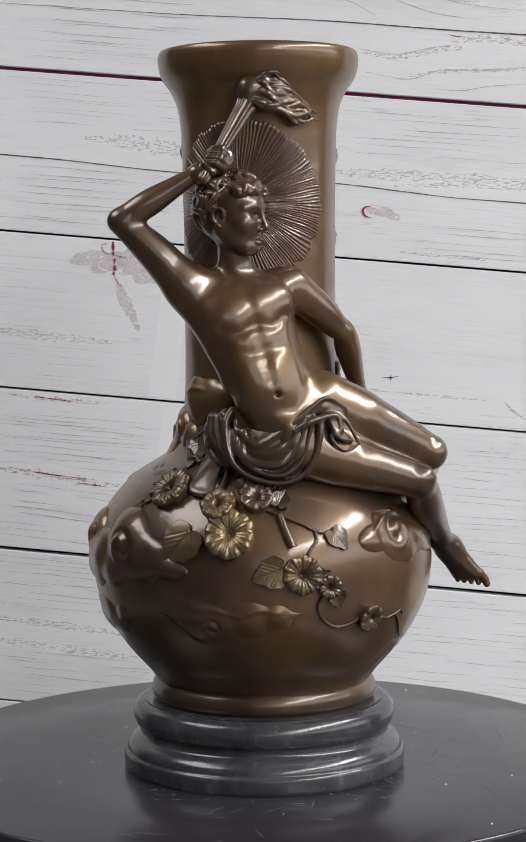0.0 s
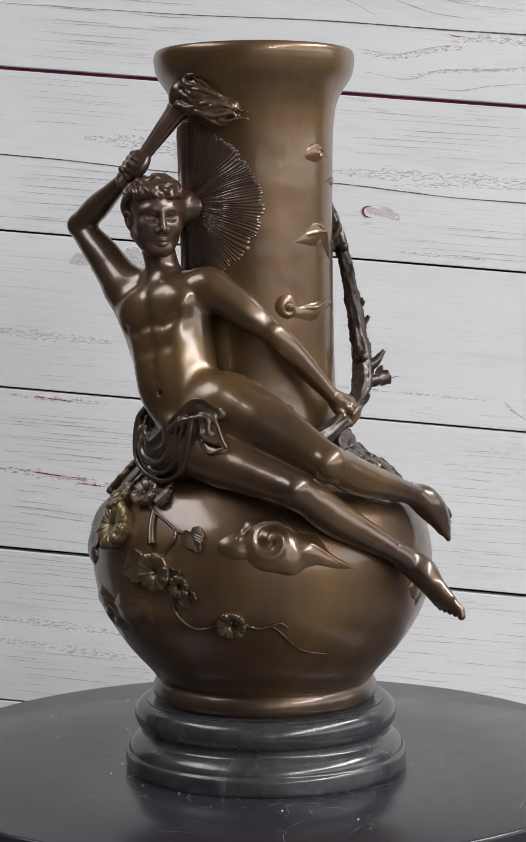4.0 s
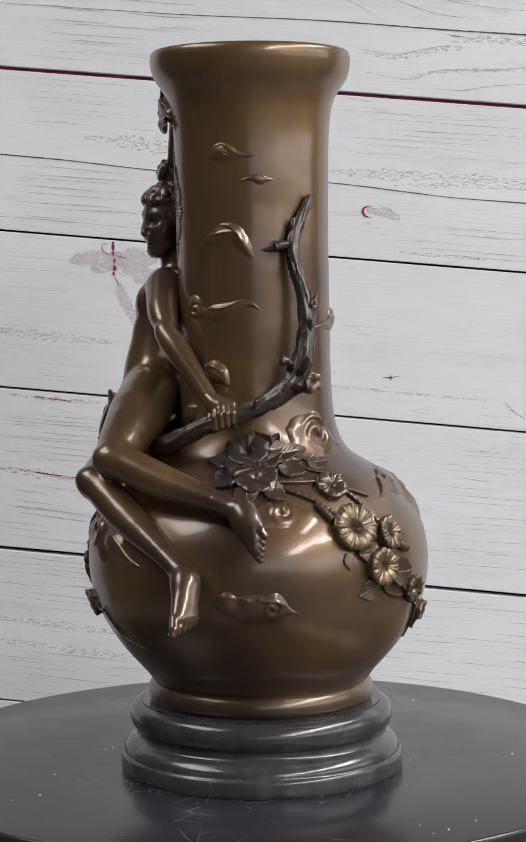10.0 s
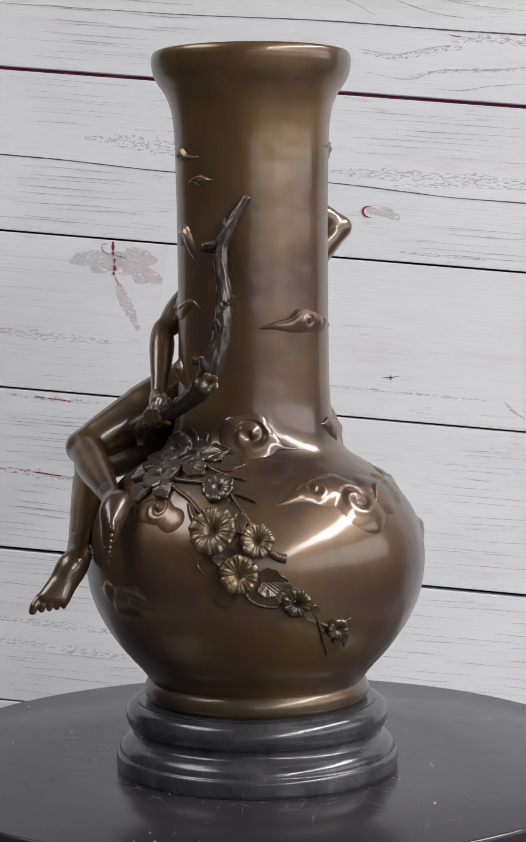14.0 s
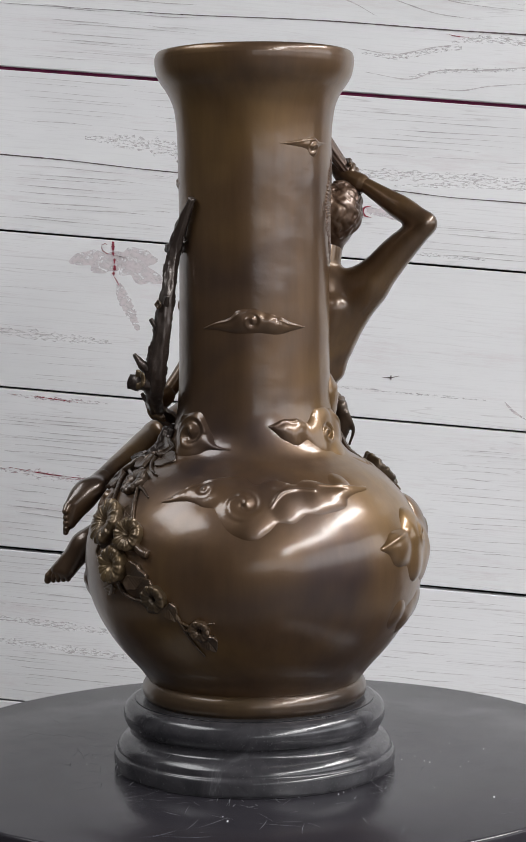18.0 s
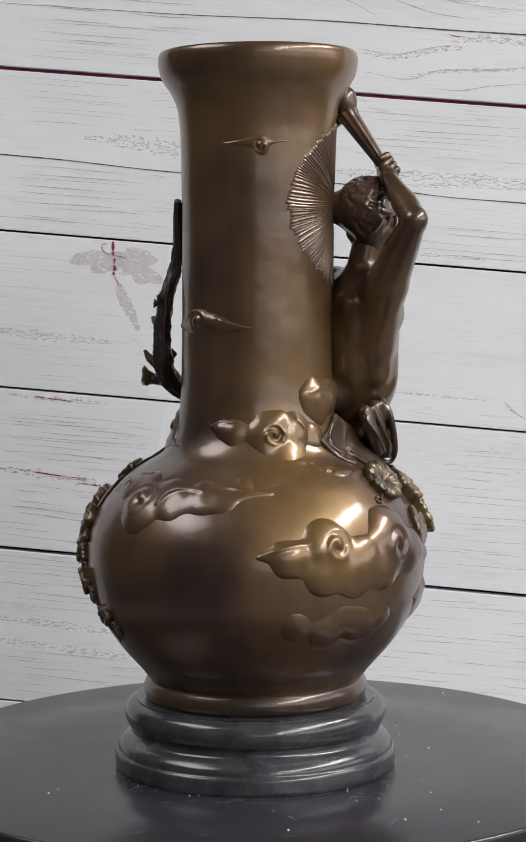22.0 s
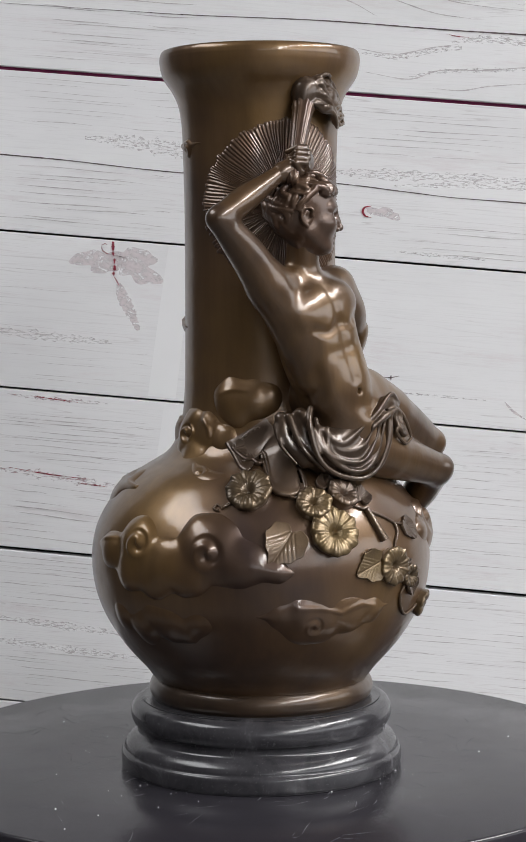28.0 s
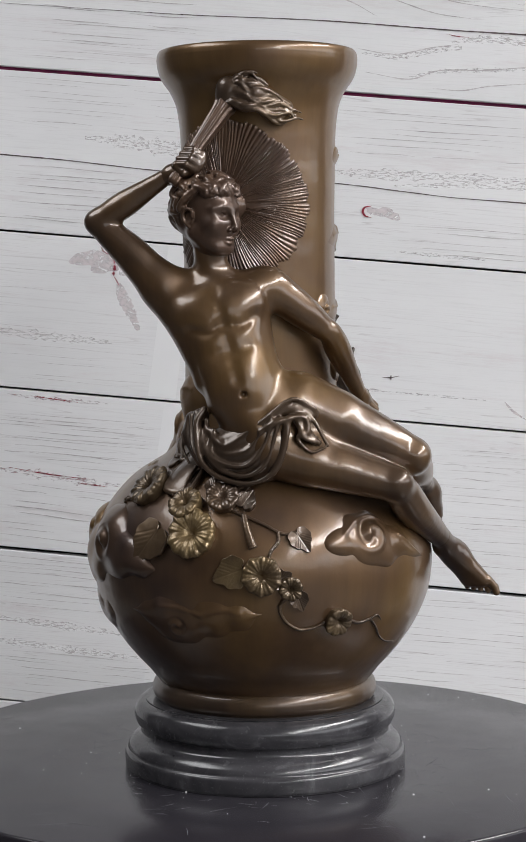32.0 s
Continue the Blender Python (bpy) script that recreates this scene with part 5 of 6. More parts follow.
        tapered([(along(knee, ankle, 0.03), 0.0096 * big ** 0.5), (along(knee, ankle, 0.14), 0.0098), (along(knee, ankle, 0.34) + bulge * 0.0016, 0.0100), (along(knee, ankle, 0.62) + bulge * 0.0006, 0.0077), (along(knee, ankle, 0.86), 0.0057), (ankle, 0.0056)], 0.0040)
    return c.skin()


def foot_clay(knee, ankle, toes, spread, sole):
    c = Clay(np.minimum(ankle, toes) - 0.026, np.maximum(ankle, toes) + 0.026, 0.0006)
    c.limb(along(knee, ankle, 0.80), ankle, 0.0062, 0.0056, 0.003)
    way = unit(toes - ankle)
    spread = np.asarray(spread, float)
    sole = np.asarray(sole, float)
    heel = ankle - way * 0.006 + sole * 0.005
    c.limb(ankle, ankle + way * 0.006, 0.0055, 0.0056, 0.005)
    c.limb(heel, ankle + way * 0.006, 0.0050, 0.0056, 0.006)
    ball = toes - way * 0.007 + sole * 0.001
    for s in (-0.35, 0, 0.35):
        c.limb(ankle + way * 0.004 + spread * s * 0.4, ball + spread * s, 0.0050, 0.0038, 0.005)
    for i, s in enumerate((-0.5, -0.22, 0.02, 0.25, 0.46)):
        r = 0.0024 if i == 0 else 0.0018
        b = ball + spread * s * 1.02
        tip = b + way * (0.0085 - 0.0011 * i) + sole * 0.0018
        c.limb(b, along(b, tip, 0.7) - sole * 0.0012, r, r, 0.0010)
        c.limb(along(b, tip, 0.7) - sole * 0.0012, tip, r, r * 0.9, 0.0006)
    return c.skin()


def grip_clay(wrist, palm, rod_a, rod_b, outside, rod_r, flip=1):
    """A closed hand on a rod: back of the hand, four bent fingers and a thumb round the rod."""
    c = Clay(np.minimum(wrist, palm) - 0.022, np.maximum(wrist, palm) + 0.022, 0.0005)
    rod = unit(np.asarray(rod_b) - np.asarray(rod_a))
    on = rod_a + rod * float((palm - rod_a) @ rod)
    out = np.asarray(outside, float)
    out = unit(out - rod * (out @ rod))
    side = np.cross(rod, out) * flip
    c.limb(wrist - unit(on - wrist) * 0.003, along(wrist, on + side * 0.004, 0.55), 0.0042, 0.0047, 0.003)
    for i in range(4):
        s = (i - 1.5) * 0.0034
        lead = (0.0006, 0.0012, 0.0008, -0.0008)[i]
        fat = (0.88, 0.98, 1.0, 0.95)[i]
        k0 = on + rod * (s * 0.9 + 0.0012) + side * (rod_r + 0.0024 + lead) + out * 0.0012
        k1 = on + rod * s + side * (0.0026 + lead) + out * (rod_r + 0.0019 + 0.5 * lead)
        k2 = on + rod * (s - 0.0016) - side * 0.0024 + out * (rod_r + 0.0010)
        k3 = on + rod * (s - 0.0026) - side * (rod_r + 0.0006 - lead) - out * 0.0008
        c.limb(along(wrist, on, 0.2) + side * 0.001, k0, 0.0040, 0.0027 * fat, 0.003)
        c.limb(k0, k1, 0.0026 * fat, 0.0022 * fat, 0.0010)
        c.limb(k1, k2, 0.0022 * fat, 0.0019 * fat, 0.0005)
        c.limb(k2, k3, 0.0019 * fat, 0.0014 * fat, 0.0004)
    base = along(wrist, on, 0.45) - rod * 0.004
    c.limb(base, on - rod * 0.0085 + side * 0.003 + out * 0.002, 0.0030, 0.0022, 0.0015)
    c.limb(on - rod * 0.0085 + side * 0.003 + out * 0.002, on - rod * 0.0075 - side * 0.002 + out * (rod_r + 0.001), 0.0021, 0.0018, 0.0006)
    return c.skin()


def head_clay():
    c = Clay(HEAD - 0.028, HEAD + 0.028, 0.0005)
    ax = (SIDE, FACE, CROWN)

    def at(s, f, u):
        return HEAD + SIDE * s + FACE * f + CROWN * u
    c.egg(at(0, -0.002, 0.0055), (0.0130, 0.0158, 0.0138), ax, 0.003)
    c.egg(at(0, -0.0060, -0.0030), (0.0116, 0.0112, 0.0130), ax, 0.004)
    c.egg(at(0, 0.0054, -0.0058), (0.0117, 0.0104, 0.0148), ax, 0.005)
    c.limb(at(0, -0.001, -0.012), at(0, 0.001, -0.020), 0.0078, 0.0066, 0.004)
    def line(rows, r, k):
        q = smooth_curve([at(*row) for row in rows], 14)
        c.chain(q, [r] * 14, k)
    c.egg(at(0, 0.0106, -0.0184), (0.0046, 0.0042, 0.0036), ax, 0.004)
    for s in (-1, 1):
        c.limb(at(0.0088 * s, 0.0000, -0.0110), at(0.0040 * s, 0.0098, -0.0184), 0.0032, 0.0026, 0.005)
        c.ball(at(0.0066 * s, 0.0094, -0.0062), 0.0042, 0.004)
        c.egg(at(0.0050 * s, 0.0166, -0.0004), (0.0044, 0.0046, 0.0031), ax, 0.0020, cut=True)
        c.egg(at(0.0050 * s, 0.0108, -0.0010), (0.0027, 0.0022, 0.0016), ax, 0.0005)
        line([(0.0020 * s, 0.0126, -0.0008), (0.0048 * s, 0.0133, 0.0008), (0.0078 * s, 0.0108, -0.0008)], 0.0005, 0.0006)
        line([(0.0022 * s, 0.0124, -0.0020), (0.0049 * s, 0.0128, -0.0029), (0.0074 * s, 0.0110, -0.0018)], 0.0004, 0.0008)
        line([(0.0018 * s, 0.0130, 0.0025), (0.0050 * s, 0.0123, 0.0034), (0.0084 * s, 0.0097, 0.0022)], 0.0012, 0.0030)
        c.ball(at(0.0020 * s, 0.0160, -0.0084), 0.0013, 0.0010)
        c.ball(at(0.0011 * s, 0.0170, -0.0099), 0.0006, 0.0005, cut=True)
        # ear
        c.egg(at(0.0120 * s, -0.0016, -0.0040), (0.0016, 0.0030, 0.0046), ax, 0.001)
        c.egg(at(0.0139 * s, -0.0008, -0.0036), (0.0012, 0.0017, 0.0028), ax, 0.0006, cut=True)
        line([(0.0132 * s, 0.0010, -0.0030), (0.0138 * s, 0.0008, 0.0004), (0.0142 * s, -0.0024, 0.0010), (0.0142 * s, -0.0044, -0.0020), (0.0136 * s, -0.0034, -0.0058), (0.0126 * s, -0.0008, -0.0084)], 0.0009, 0.0004)
    line([(0, 0.0136, 0.0030), (0, 0.0158, -0.0020), (0, 0.0178, -0.0066)], 0.0013, 0.0016)
    c.ball(at(0, 0.0177, -0.0074), 0.0016, 0.0010)
    line([(-0.0034, 0.0128, -0.0138), (-0.0012, 0.0148, -0.0129), (0, 0.0151, -0.0132), (0.0012, 0.0152, -0.0129), (0.0034, 0.0128, -0.0138)], 0.0009, 0.0005)
    line([(-0.0027, 0.0132, -0.0147), (0, 0.0149, -0.0156), (0.0027, 0.0132, -0.0149)], 0.0011, 0.0005)
    # wavy locks that fall from the crown
    rr = random.Random(3)
    whorl = unit([0.12, -0.42, 0.90])
    east = unit(np.cross([0.0, 1.0, 0.2], whorl))
    north = np.cross(whorl, east)

    def scalp(theta, phi, lift):
        q = whorl * math.cos(theta) + (east * math.cos(phi) + north * math.sin(phi)) * math.sin(theta)
        low = max(0.0, -q[2])
        return q, at(*(q * (np.array([0.0139, 0.0168 + 0.0030 * low, 0.0148 + 0.0050 * low]) + lift) + np.array([0, -0.0026, 0.0054])))

    def bald(q):
        f, u = q[1], q[2]
        if f > 0.40:
            return u < 0.27 - 0.12 * abs(q[0])
        if f > -0.02:
            return u < 0.02 + 0.75 * f
        return u < (-0.42 if f > -0.30 else -0.92)
    for i in range(300):
        theta, phi = math.acos(1 - rr.random() * 1.85), rr.uniform(0, 2 * math.pi)
        sway, ph, turn = rr.uniform(0.10, 0.24), rr.uniform(0, 6.28), rr.uniform(-0.25, 0.25)
        run, big, rise = [], rr.uniform(0.0011, 0.0019), rr.uniform(-0.0008, 0.0007)
        for j in range(9):
            f = j / 8
            th = theta + 0.62 * f
            q, w = scalp(th, phi + (turn * f + sway * math.sin(5.5 * f + ph)) / max(math.sin(th), 0.3), rise + 0.0007 * math.sin(math.pi * f) + (0.0006 * f if th > 1.0 else 0))
            if bald(q):
                break
            run.append(w)
        if len(run) > 3:
            c.chain(run, big * np.interp(np.linspace(0, 1, len(run)), [0, 0.35, 0.8, 1], [0.6, 1.1, 0.9, 0.3]), 0.0007)
    # fringe over the forehead
    for i in range(11):
        s = -0.0100 + 0.0020 * i + rr.uniform(-0.0005, 0.0005)
        d, hook = 0.0030 * (abs(s) / 0.01) ** 2, rr.choice((-1, 1)) * 0.0012
        rows = [(s * 0.75, 0.0070 - d, 0.0172), (s * 0.95 + hook, 0.0108 - d, 0.0142), (s, 0.0126 - 1.3 * d, 0.0112), (s + hook, 0.0131 - 1.5 * d, 0.0080 + rr.uniform(-0.0008, 0.0012))]
        q = smooth_curve([at(*row) for row in rows], 14)
        c.chain(q, np.interp(np.linspace(0, 1, 14), [0, 0.4, 0.8, 1], [0.0010, 0.0016, 0.0012, 0.0005]), 0.0004)
    # the cast bridge that ties the head to the neck of the vase
    c.limb(at(0.003, -0.007, 0.002), np.array([-0.0050, -0.0440, 0.3240]), 0.0104, 0.0078, 0.006)
    c.limb(np.array([-0.0050, -0.0420, 0.3240]), np.array([-0.0045, -0.0370, 0.3240]), 0.0070, 0.0110, 0.006)
    verts, faces = c.skin()
    return HEAD + (verts - HEAD) * np.array([1.12, 1.12, 1.03]), faces


ROOT_PATH = [(0.0560, -0.0350, 0.1880), (0.0650, -0.0180, 0.1925), (0.0650, 0.0000, 0.2010), (0.0605, 0.0155, 0.2065), (0.0515, 0.0310, 0.2135), (0.0443, 0.0419, 0.2215), (0.0386, 0.0482, 0.2330), (0.0344, 0.0496, 0.2470), (0.0321, 0.0492, 0.2610), (0.0310, 0.0464, 0.2760), (0.0315, 0.0418, 0.2900), (0.0300, 0.0395, 0.3020), (0.0240, 0.0410, 0.3150), (0.0160, 0.0430, 0.3290)]
BRANCH_R = [0.0050, 0.0052, 0.0048, 0.0045, 0.0047, 0.0056, 0.0058, 0.0050, 0.0046, 0.0040, 0.0036, 0.0036, 0.0030, 0.0020]
hand_l = grip_clay(WRIST_L, PALM_L, np.array(ROOT_PATH[2]), np.array(ROOT_PATH[4]), (0.9, 0.25, -0.1), 0.0045, -1)
hand_r = grip_clay(WRIST_R, FIST, TORCH_LOW, TORCH_TOP, (-0.1, -1, 0.2), 0.0040, 1)
pieces = [head_clay(), body_clay(), hand_l, hand_r,
          foot_clay(KNEE_L, ANKLE_L, TOES_L, (0.003, 0.001, -0.0165), (-0.55, 0.35, -0.45)),
          foot_clay(KNEE_R, ANKLE_R, TOES_R, (-0.0150, 0.0035, -0.001), (-0.2, -0.6, -0.55))]
cast = mesh_from("figure", *joined(pieces))
cast.materials.append(BRONZE_FIGURE)
cast.materials.append(BRONZE_HEAD)
patina = np.zeros(len(cast.polygons), np.int32)
patina[:len(pieces[0][1])] = 1
cast.polygons.foreach_set("material_index", patina)
part("figure", cast, BRONZE_FIGURE, vase, "reclining polished bronze figure cast against the vase")

# ---- drapery over the hips ----


def drape():
    c = Clay((-0.040, -0.100, 0.165), (0.075, -0.035, 0.228), 0.00065)
    y0 = -0.0815
    # cloth bulk
    c.egg((0.011, -0.0682, 0.1885), (0.0275, 0.0154, 0.0175), np.eye(3), 0.004)
    c.chain(smooth_curve([(-0.0170, -0.066, 0.2080), (-0.0150, -0.070, 0.1920), (-0.0030, -0.0750, 0.1825), (0.0130, -0.0760, 0.1800), (0.0240, -0.0750, 0.1860), (0.0300, -0.0755, 0.2000)], 16), [0.0044] * 16, 0.004)
    c.chain(smooth_curve([(0.0020, -0.0765, 0.1960), (0.0200, -0.0785, 0.2050), (0.0350, -0.0755, 0.2140), (0.0460, -0.0690, 0.2100)], 12), [0.0034] * 12, 0.003)
    c.chain(smooth_curve([(0.0380, -0.0735, 0.2100), (0.0440, -0.0750, 0.2000), (0.0500, -0.0735, 0.1945)], 10), np.linspace(0.0040, 0.0018, 10), 0.003)
    c.chain(smooth_curve([(-0.0240, -0.058, 0.2060), (-0.0240, -0.0620, 0.1950), (-0.0160, -0.068, 0.1830)], 10), [0.0040] * 10, 0.004)
    folds = [
        ([(-0.0140, y0 + 0.010, 0.2120), (-0.0177, y0 + 0.006, 0.2040), (-0.0148, y0 + 0.002, 0.1860), (-0.0048, y0, 0.1765), (0.0116, y0 - 0.001, 0.1725), (0.0248, y0, 0.1775), (0.0312, y0, 0.1903), (0.0335, y0 + 0.001, 0.2046)], 0.0022, 0.0014),
        ([(-0.0120, y0 + 0.008, 0.2060), (-0.0110, y0 + 0.002, 0.1900), (-0.0020, y0 - 0.001, 0.1802), (0.0116, y0 - 0.002, 0.1768), (0.0225, y0 - 0.001, 0.1835), (0.0275, y0 - 0.001, 0.1975), (0.0305, y0, 0.2080)], 0.0018, 0.0012),
        ([(-0.0070, y0 + 0.004, 0.2010), (-0.0080, y0 + 0.001, 0.1885), (0.0015, y0 - 0.002, 0.1828), (0.0130, y0 - 0.003, 0.1830), (0.0215, y0 - 0.002, 0.1930), (0.0270, y0 - 0.001, 0.2070)], 0.0016, 0.0011),
        ([(-0.0025, y0 + 0.003, 0.1965), (-0.0030, y0 + 0.001, 0.1900), (0.0050, y0 - 0.001, 0.1880), (0.0140, y0 - 0.002, 0.1915), (0.0200, y0 - 0.002, 0.2000)], 0.0015, 0.0010),
        ([(-0.0100, y0 + 0.005, 0.2010), (-0.0030, y0 + 0.001, 0.1940), (0.0036, y0, 0.1940), (0.0222, y0 - 0.001, 0.2075), (0.0365, y0 + 0.003, 0.2185), (0.0477, y0 + 0.010, 0.2130)], 0.0016, 0.0013),
        ([(0.0200, y0 - 0.002, 0.2010), (0.0283, y0 - 0.002, 0.2060), (0.0425, y0 + 0.004, 0.2090), (0.0450, y0 + 0.004, 0.2010), (0.0395, y0 + 0.002, 0.1975), (0.0465, y0 + 0.003, 0.1900), (0.0537, y0 + 0.006, 0.1920)], 0.0015, 0.0011),
        ([(0.0430, y0 + 0.008, 0.2110), (0.0488, y0 + 0.007, 0.2050), (0.0530, y0 + 0.007, 0.1975), (0.0555, y0 + 0.008, 0.1930)], 0.0018, 0.0009),
        ([(0.0350, y0 + 0.002, 0.2080), (0.0345, y0, 0.1980), (0.0315, y0, 0.1860), (0.0270, y0 + 0.001, 0.1780)], 0.0015, 0.0010),
        ([(0.0395, y0 + 0.004, 0.2060), (0.0430, y0 + 0.002, 0.1980), (0.0480, y0 + 0.005, 0.1950)], 0.0014, 0.0010),
        ([(-0.0230, y0 + 0.018, 0.2080), (-0.0220, y0 + 0.012, 0.1960), (-0.0180, y0 + 0.007, 0.1870), (-0.0090, y0 + 0.005, 0.1780)], 0.0018, 0.0012),
        ([(-0.0280, y0 + 0.024, 0.2020), (-0.0290, y0 + 0.017, 0.1920), (-0.0230, y0 + 0.011, 0.1820)], 0.0016, 0.0010),
        ([(-0.0190, y0 + 0.012, 0.2100), (-0.0150, y0 + 0.006, 0.1990), (-0.0125, y0 + 0.003, 0.1890)], 0.0015, 0.0010),
    ]
    for pts, ra, rb in folds:
        p = smooth_curve(pts, 26)
        c.chain(p, np.linspace(ra, rb, 26) * 0.8, 0.0026)
    return c.skin()


part("drapery", mesh_from("drapery", *drape()), BRONZE_DRAPE, vase, "folded drapery over the hips with bright worn edges")


def cloth_tail(top, hem, folds, amp, seed, rows=26, cols=90):
    """A thin end of cloth on the vase between two edges (azimuth, height, lift mm), with folds that open towards a rolled hem."""
    a, b = smooth_curve(top, cols), smooth_curve(hem, cols)
    rr = random.Random(seed)
    ph = rr.uniform(0, 6.28)
    x = np.linspace(0, 1, cols)
    wave = np.sin(x * folds * 2 * math.pi + ph + 0.8 * np.sin(x * 5)) + 0.2 * np.sin(x * folds * 4.3 * math.pi + 1)
    s = np.linspace(0, 1, rows)[:, None]
    az, z = a[None, :, 0] * (1 - s) + b[None, :, 0] * s, a[None, :, 1] * (1 - s) + b[None, :, 1] * s
    lift = a[None, :, 2] * (1 - s) + b[None, :, 2] * s + amp * wave[None, :] * (0.3 + 0.7 * s)
    lift = np.maximum(lift, 0.5) + 0.7 * np.exp(-((s - 0.95) / 0.05) ** 2)
    p, n = surface(az, arc_at(z))
    face = p + n * (lift / 1000)[..., None]
    back = p + n * (np.maximum(lift - 1.3, -0.4) / 1000)[..., None]
    pts = np.concatenate([face, back[::-1]]).transpose(1, 0, 2)
    part("drapery_end", mesh_from("drapery_end", pts.reshape(-1, 3), grid_quads(cols, 2 * rows)), BRONZE_DRAPE, vase, "thin end of cloth with a wavy rolled hem")


cloth_tail([(-121, 0.2050, 2), (-117, 0.2000, 6), (-113, 0.1940, 9), (-109, 0.1860, 9), (-104, 0.1790, 8)],
           [(-148, 0.1905, 0.6), (-142, 0.1845, 1.0), (-135, 0.1780, 1.4), (-130, 0.1775, 1.6), (-126, 0.1845, 2.0), (-122.5, 0.1820, 2.4), (-120.5, 0.1670, 2.0), (-115, 0.1635, 2.0), (-110, 0.1650, 2.2), (-109, 0.1740, 3.0), (-103, 0.1760, 4.0)], 1.5, 0.8, 3, 26, 130)
# ---- torch and its flame ----
axis = unit(TORCH_TOP - TORCH_LOW)
ts = np.linspace(-0.002, np.linalg.norm(TORCH_TOP - TORCH_LOW), 26)
torch_r = np.interp(ts, [-0.002, 0.0, 0.02, 0.045, 0.0505, 0.0512, 0.056], [0.0026, 0.0034, 0.0035, 0.0052, 0.0056, 0.0063, 0.0060])
torch = part("torch", mesh_from("torch", *tube(TORCH_LOW + ts[:, None] * axis, torch_r, 72, 9, 0.06)), BRONZE_HEAD, vase, "fluted torch")


def flame():
    c = Clay((-0.020, -0.075, 0.360), (0.050, -0.012, 0.410), 0.0006)
    base = TORCH_TOP
    c.limb(base - axis * 0.002, base + np.array([0.002, 0.001, 0.009]), 0.0050, 0.0070, 0.003)
    c.limb(base + np.array([0.001, 0.001, 0.007]), np.array([0.0110, -0.0500, 0.3845]), 0.0066, 0.0072, 0.003)
    c.limb(np.array([0.0110, -0.0500, 0.3845]), np.array([0.0260, -0.0405, 0.3775]), 0.0070, 0.0046, 0.003)
    rr = random.Random(8)
    for i in range(22):
        f = i / 21
        reach = 1.0 - 0.45 * f ** 2
        s = [base + np.array([-0.002 + 0.003 * f, -0.003 + 0.002 * f, 0.000 + 0.008 * f]),
             np.array([0.0005 + 0.003 * f, -0.0580 + 0.002 * f, 0.3790 + 0.0160 * f]),
             np.array([0.0085, -0.0568 + 0.001 * f, 0.3755 + 0.0195 * f]),
             np.array([0.0180, -0.0525, 0.3720 + 0.0185 * f]),
             np.array([0.0275, -0.0450, 0.3700 + 0.0150 * f]),
             np.array([0.0365, -0.0365, 0.3690 + 0.0120 * f])]
        s = [p + np.array([rr.uniform(-1, 1), rr.uniform(-1, 1), rr.uniform(-1, 1)]) * 0.0007 for p in s]
        p = smooth_curve(s, 60)[:int(60 * (reach + rr.uniform(-0.12, 0.0)))]
        g = np.linspace(0, reach, len(p))
        p[:, 2] += (0.0004 + 0.0022 * g) * np.sin(g * 14 + i * 0.35) + 0.006 * np.clip(g - 0.8 * reach, 0, 1) * rr.choice((-1, 2))
        p[:, 1] -= 0.0009 * np.sin(g * 13 + i * 1.3)
        c.chain(p, np.interp(np.linspace(0, 1, len(p)), [0, 0.3, 0.75, 1], [0.0012, 0.0015, 0.0012, 0.0005]), 0.0003)
    return c.skin()


part("flame", mesh_from("flame", *flame()), BRONZE_DRAPE, torch, "streaming bronze flame")

# ---- the gnarled branch ----


def bark_tube(points, radii, n, sides=22, seed=0):
    path = smooth_curve(points, n)
    rad = smooth_curve([(r,) for r in radii], n)[:, 0]
    v, q = tube(path, rad, sides, 7, 0.13, 0.16)
    rr = np.random.RandomState(seed)
    ring = v[:n * sides].reshape(n, sides, 3)
    lump = 1 + 0.10 * np.sin(np.arange(n) * 0.55)[:, None] * np.sin(np.arange(sides) * 1.3 + np.arange(n)[:, None] * 0.21) + rr.uniform(-0.06, 0.06, (n, sides))
    v[:n * sides] = (path[:, None] + (ring - path[:, None]) * lump[..., None]).reshape(-1, 3)
    return v, q


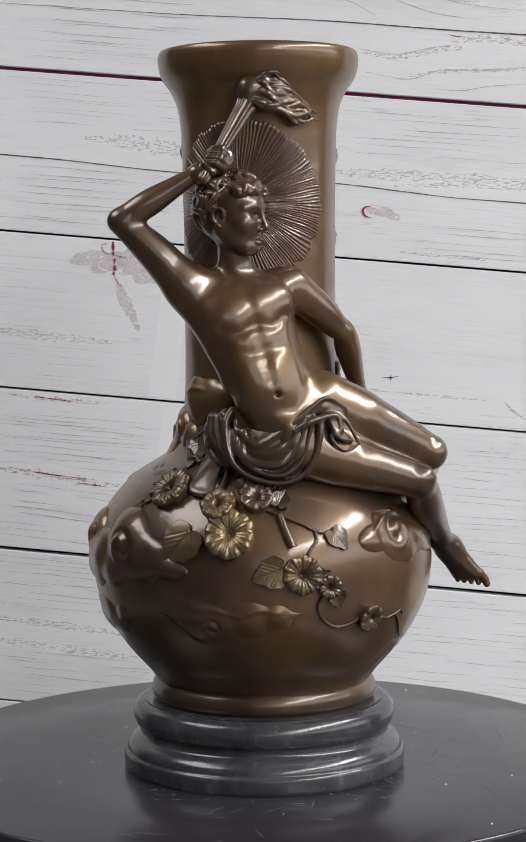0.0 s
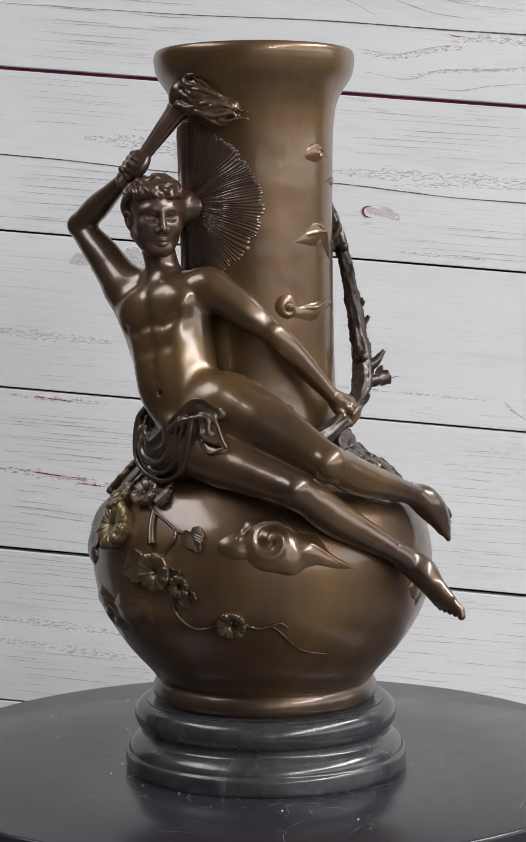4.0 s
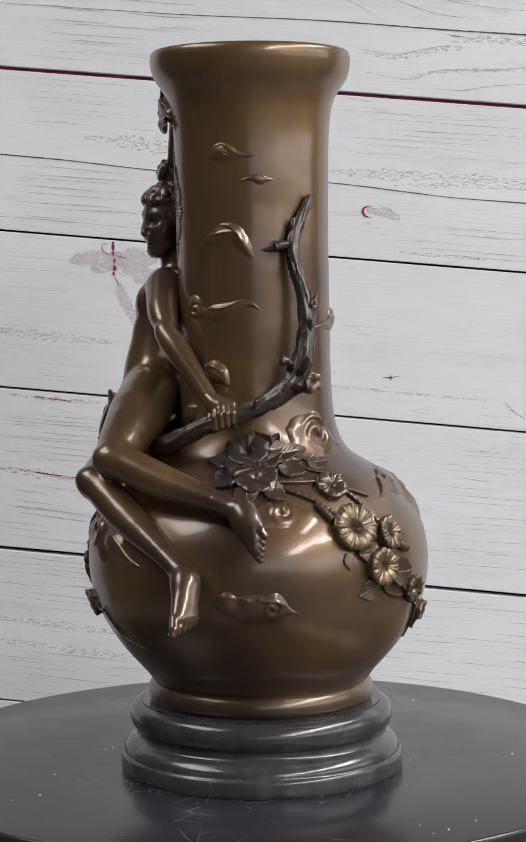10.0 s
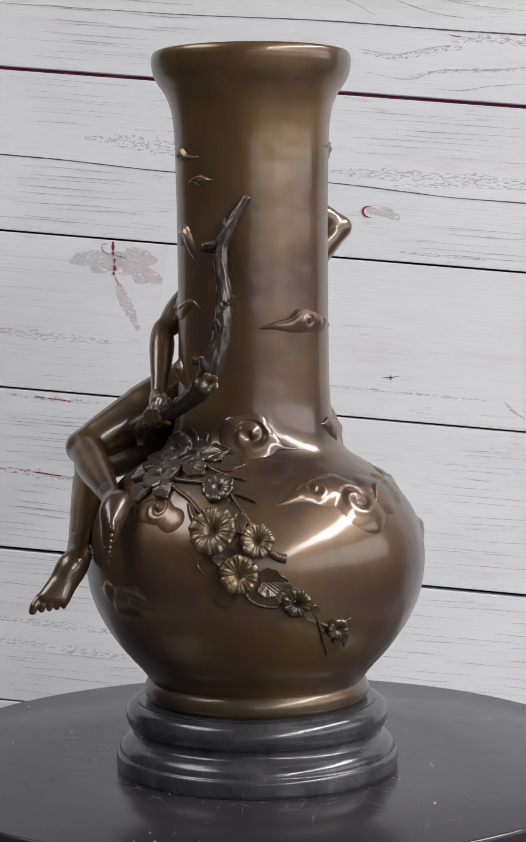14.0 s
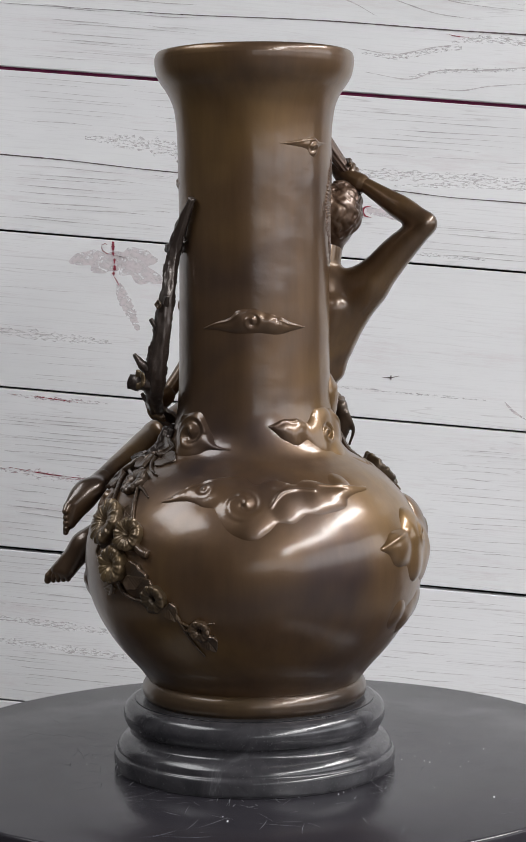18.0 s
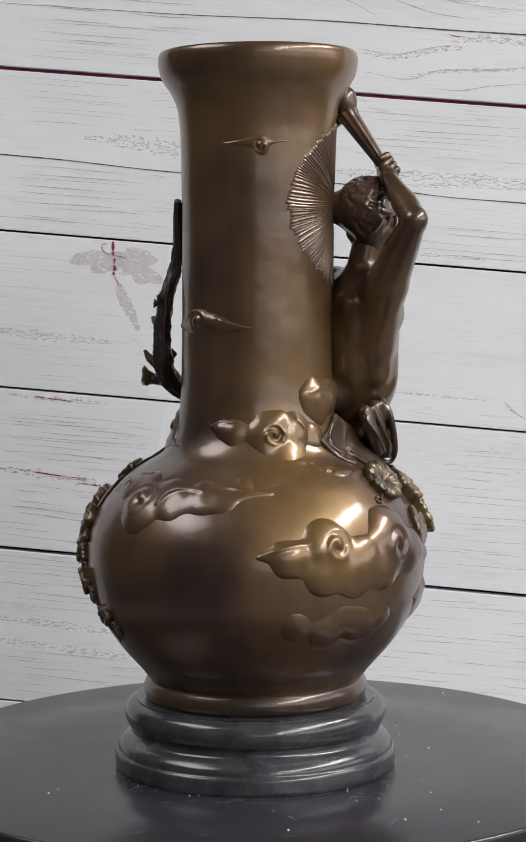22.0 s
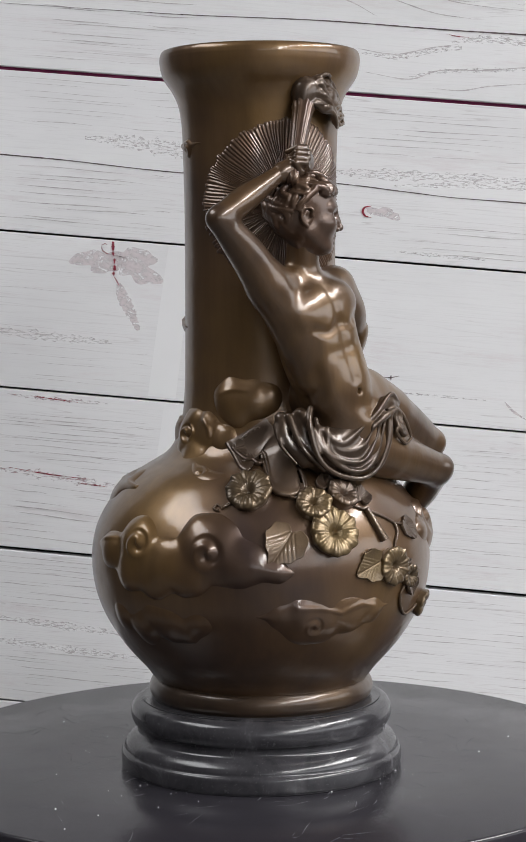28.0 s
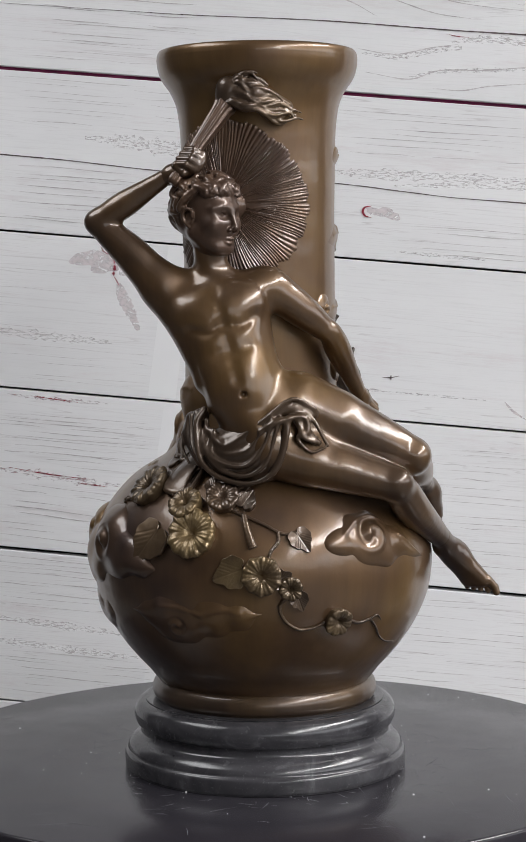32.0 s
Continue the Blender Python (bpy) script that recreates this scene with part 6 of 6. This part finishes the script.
part("branch", mesh_from("branch", *bark_tube(ROOT_PATH, BRANCH_R, 150)), BRONZE_DARK, vase, "gnarled dark bronze branch gripped by the figure")
TWIGS = [
    ([(0.0440, 0.0470, 0.2230), (0.0480, 0.0555, 0.2240), (0.0480, 0.0620, 0.2250)], [0.0042, 0.0034, 0.0052]),
    ([(0.0430, 0.0500, 0.2300), (0.0465, 0.0570, 0.2350), (0.0490, 0.0610, 0.2410)], [0.0034, 0.0026, 0.0010]),
    ([(0.0410, 0.0490, 0.2330), (0.0455, 0.0470, 0.2370), (0.0490, 0.0440, 0.2385)], [0.0032, 0.0022, 0.0030]),
    ([(0.0345, 0.0520, 0.2520), (0.0375, 0.0560, 0.2570), (0.0400, 0.0575, 0.2610)], [0.0028, 0.0018, 0.0012]),
    ([(0.0335, 0.0500, 0.2660), (0.0310, 0.0545, 0.2700), (0.0290, 0.0560, 0.2740)], [0.0022, 0.0016, 0.0010]),
    ([(0.0330, 0.0440, 0.2850), (0.0370, 0.0460, 0.2870), (0.0380, 0.0450, 0.2920)], [0.0024, 0.0014, 0.0008]),
    ([(0.0300, 0.0395, 0.3020), (0.0370, 0.0400, 0.3020), (0.0410, 0.0360, 0.3010)], [0.0030, 0.0024, 0.0028]),
    ([(0.0300, 0.0385, 0.3010), (0.0380, 0.0270, 0.2990), (0.0410, 0.0220, 0.2975)], [0.0026, 0.0018, 0.0010]),
    ([(0.0285, 0.0400, 0.3050), (0.0310, 0.0420, 0.3120), (0.0300, 0.0425, 0.3170)], [0.0024, 0.0018, 0.0008]),
    ([(0.0560, 0.0280, 0.2110), (0.0600, 0.0330, 0.2130), (0.0620, 0.0350, 0.2170)], [0.0026, 0.0016, 0.0010]),
]
INWARD = np.array([0.0022, 0.0030, 0.0])
for i, (pts, rad) in enumerate(TWIGS):
    part("twig_stub", mesh_from("twig_stub", *bark_tube(pts - INWARD, rad, 22, 12, i)), BRONZE_DARK, vase)

# ---- what turns ----


def motions():
    times = [i * 2.0 for i in range(17)]
    walk(vase, [(t, pose(0, 0, 0, 0, 0, turn_at(t))) for t in times])
    walk(turntable, [(t, pose(0.0011, 0.0240, -0.0016, 0, 0, turn_at(t))) for t in times])


motions()
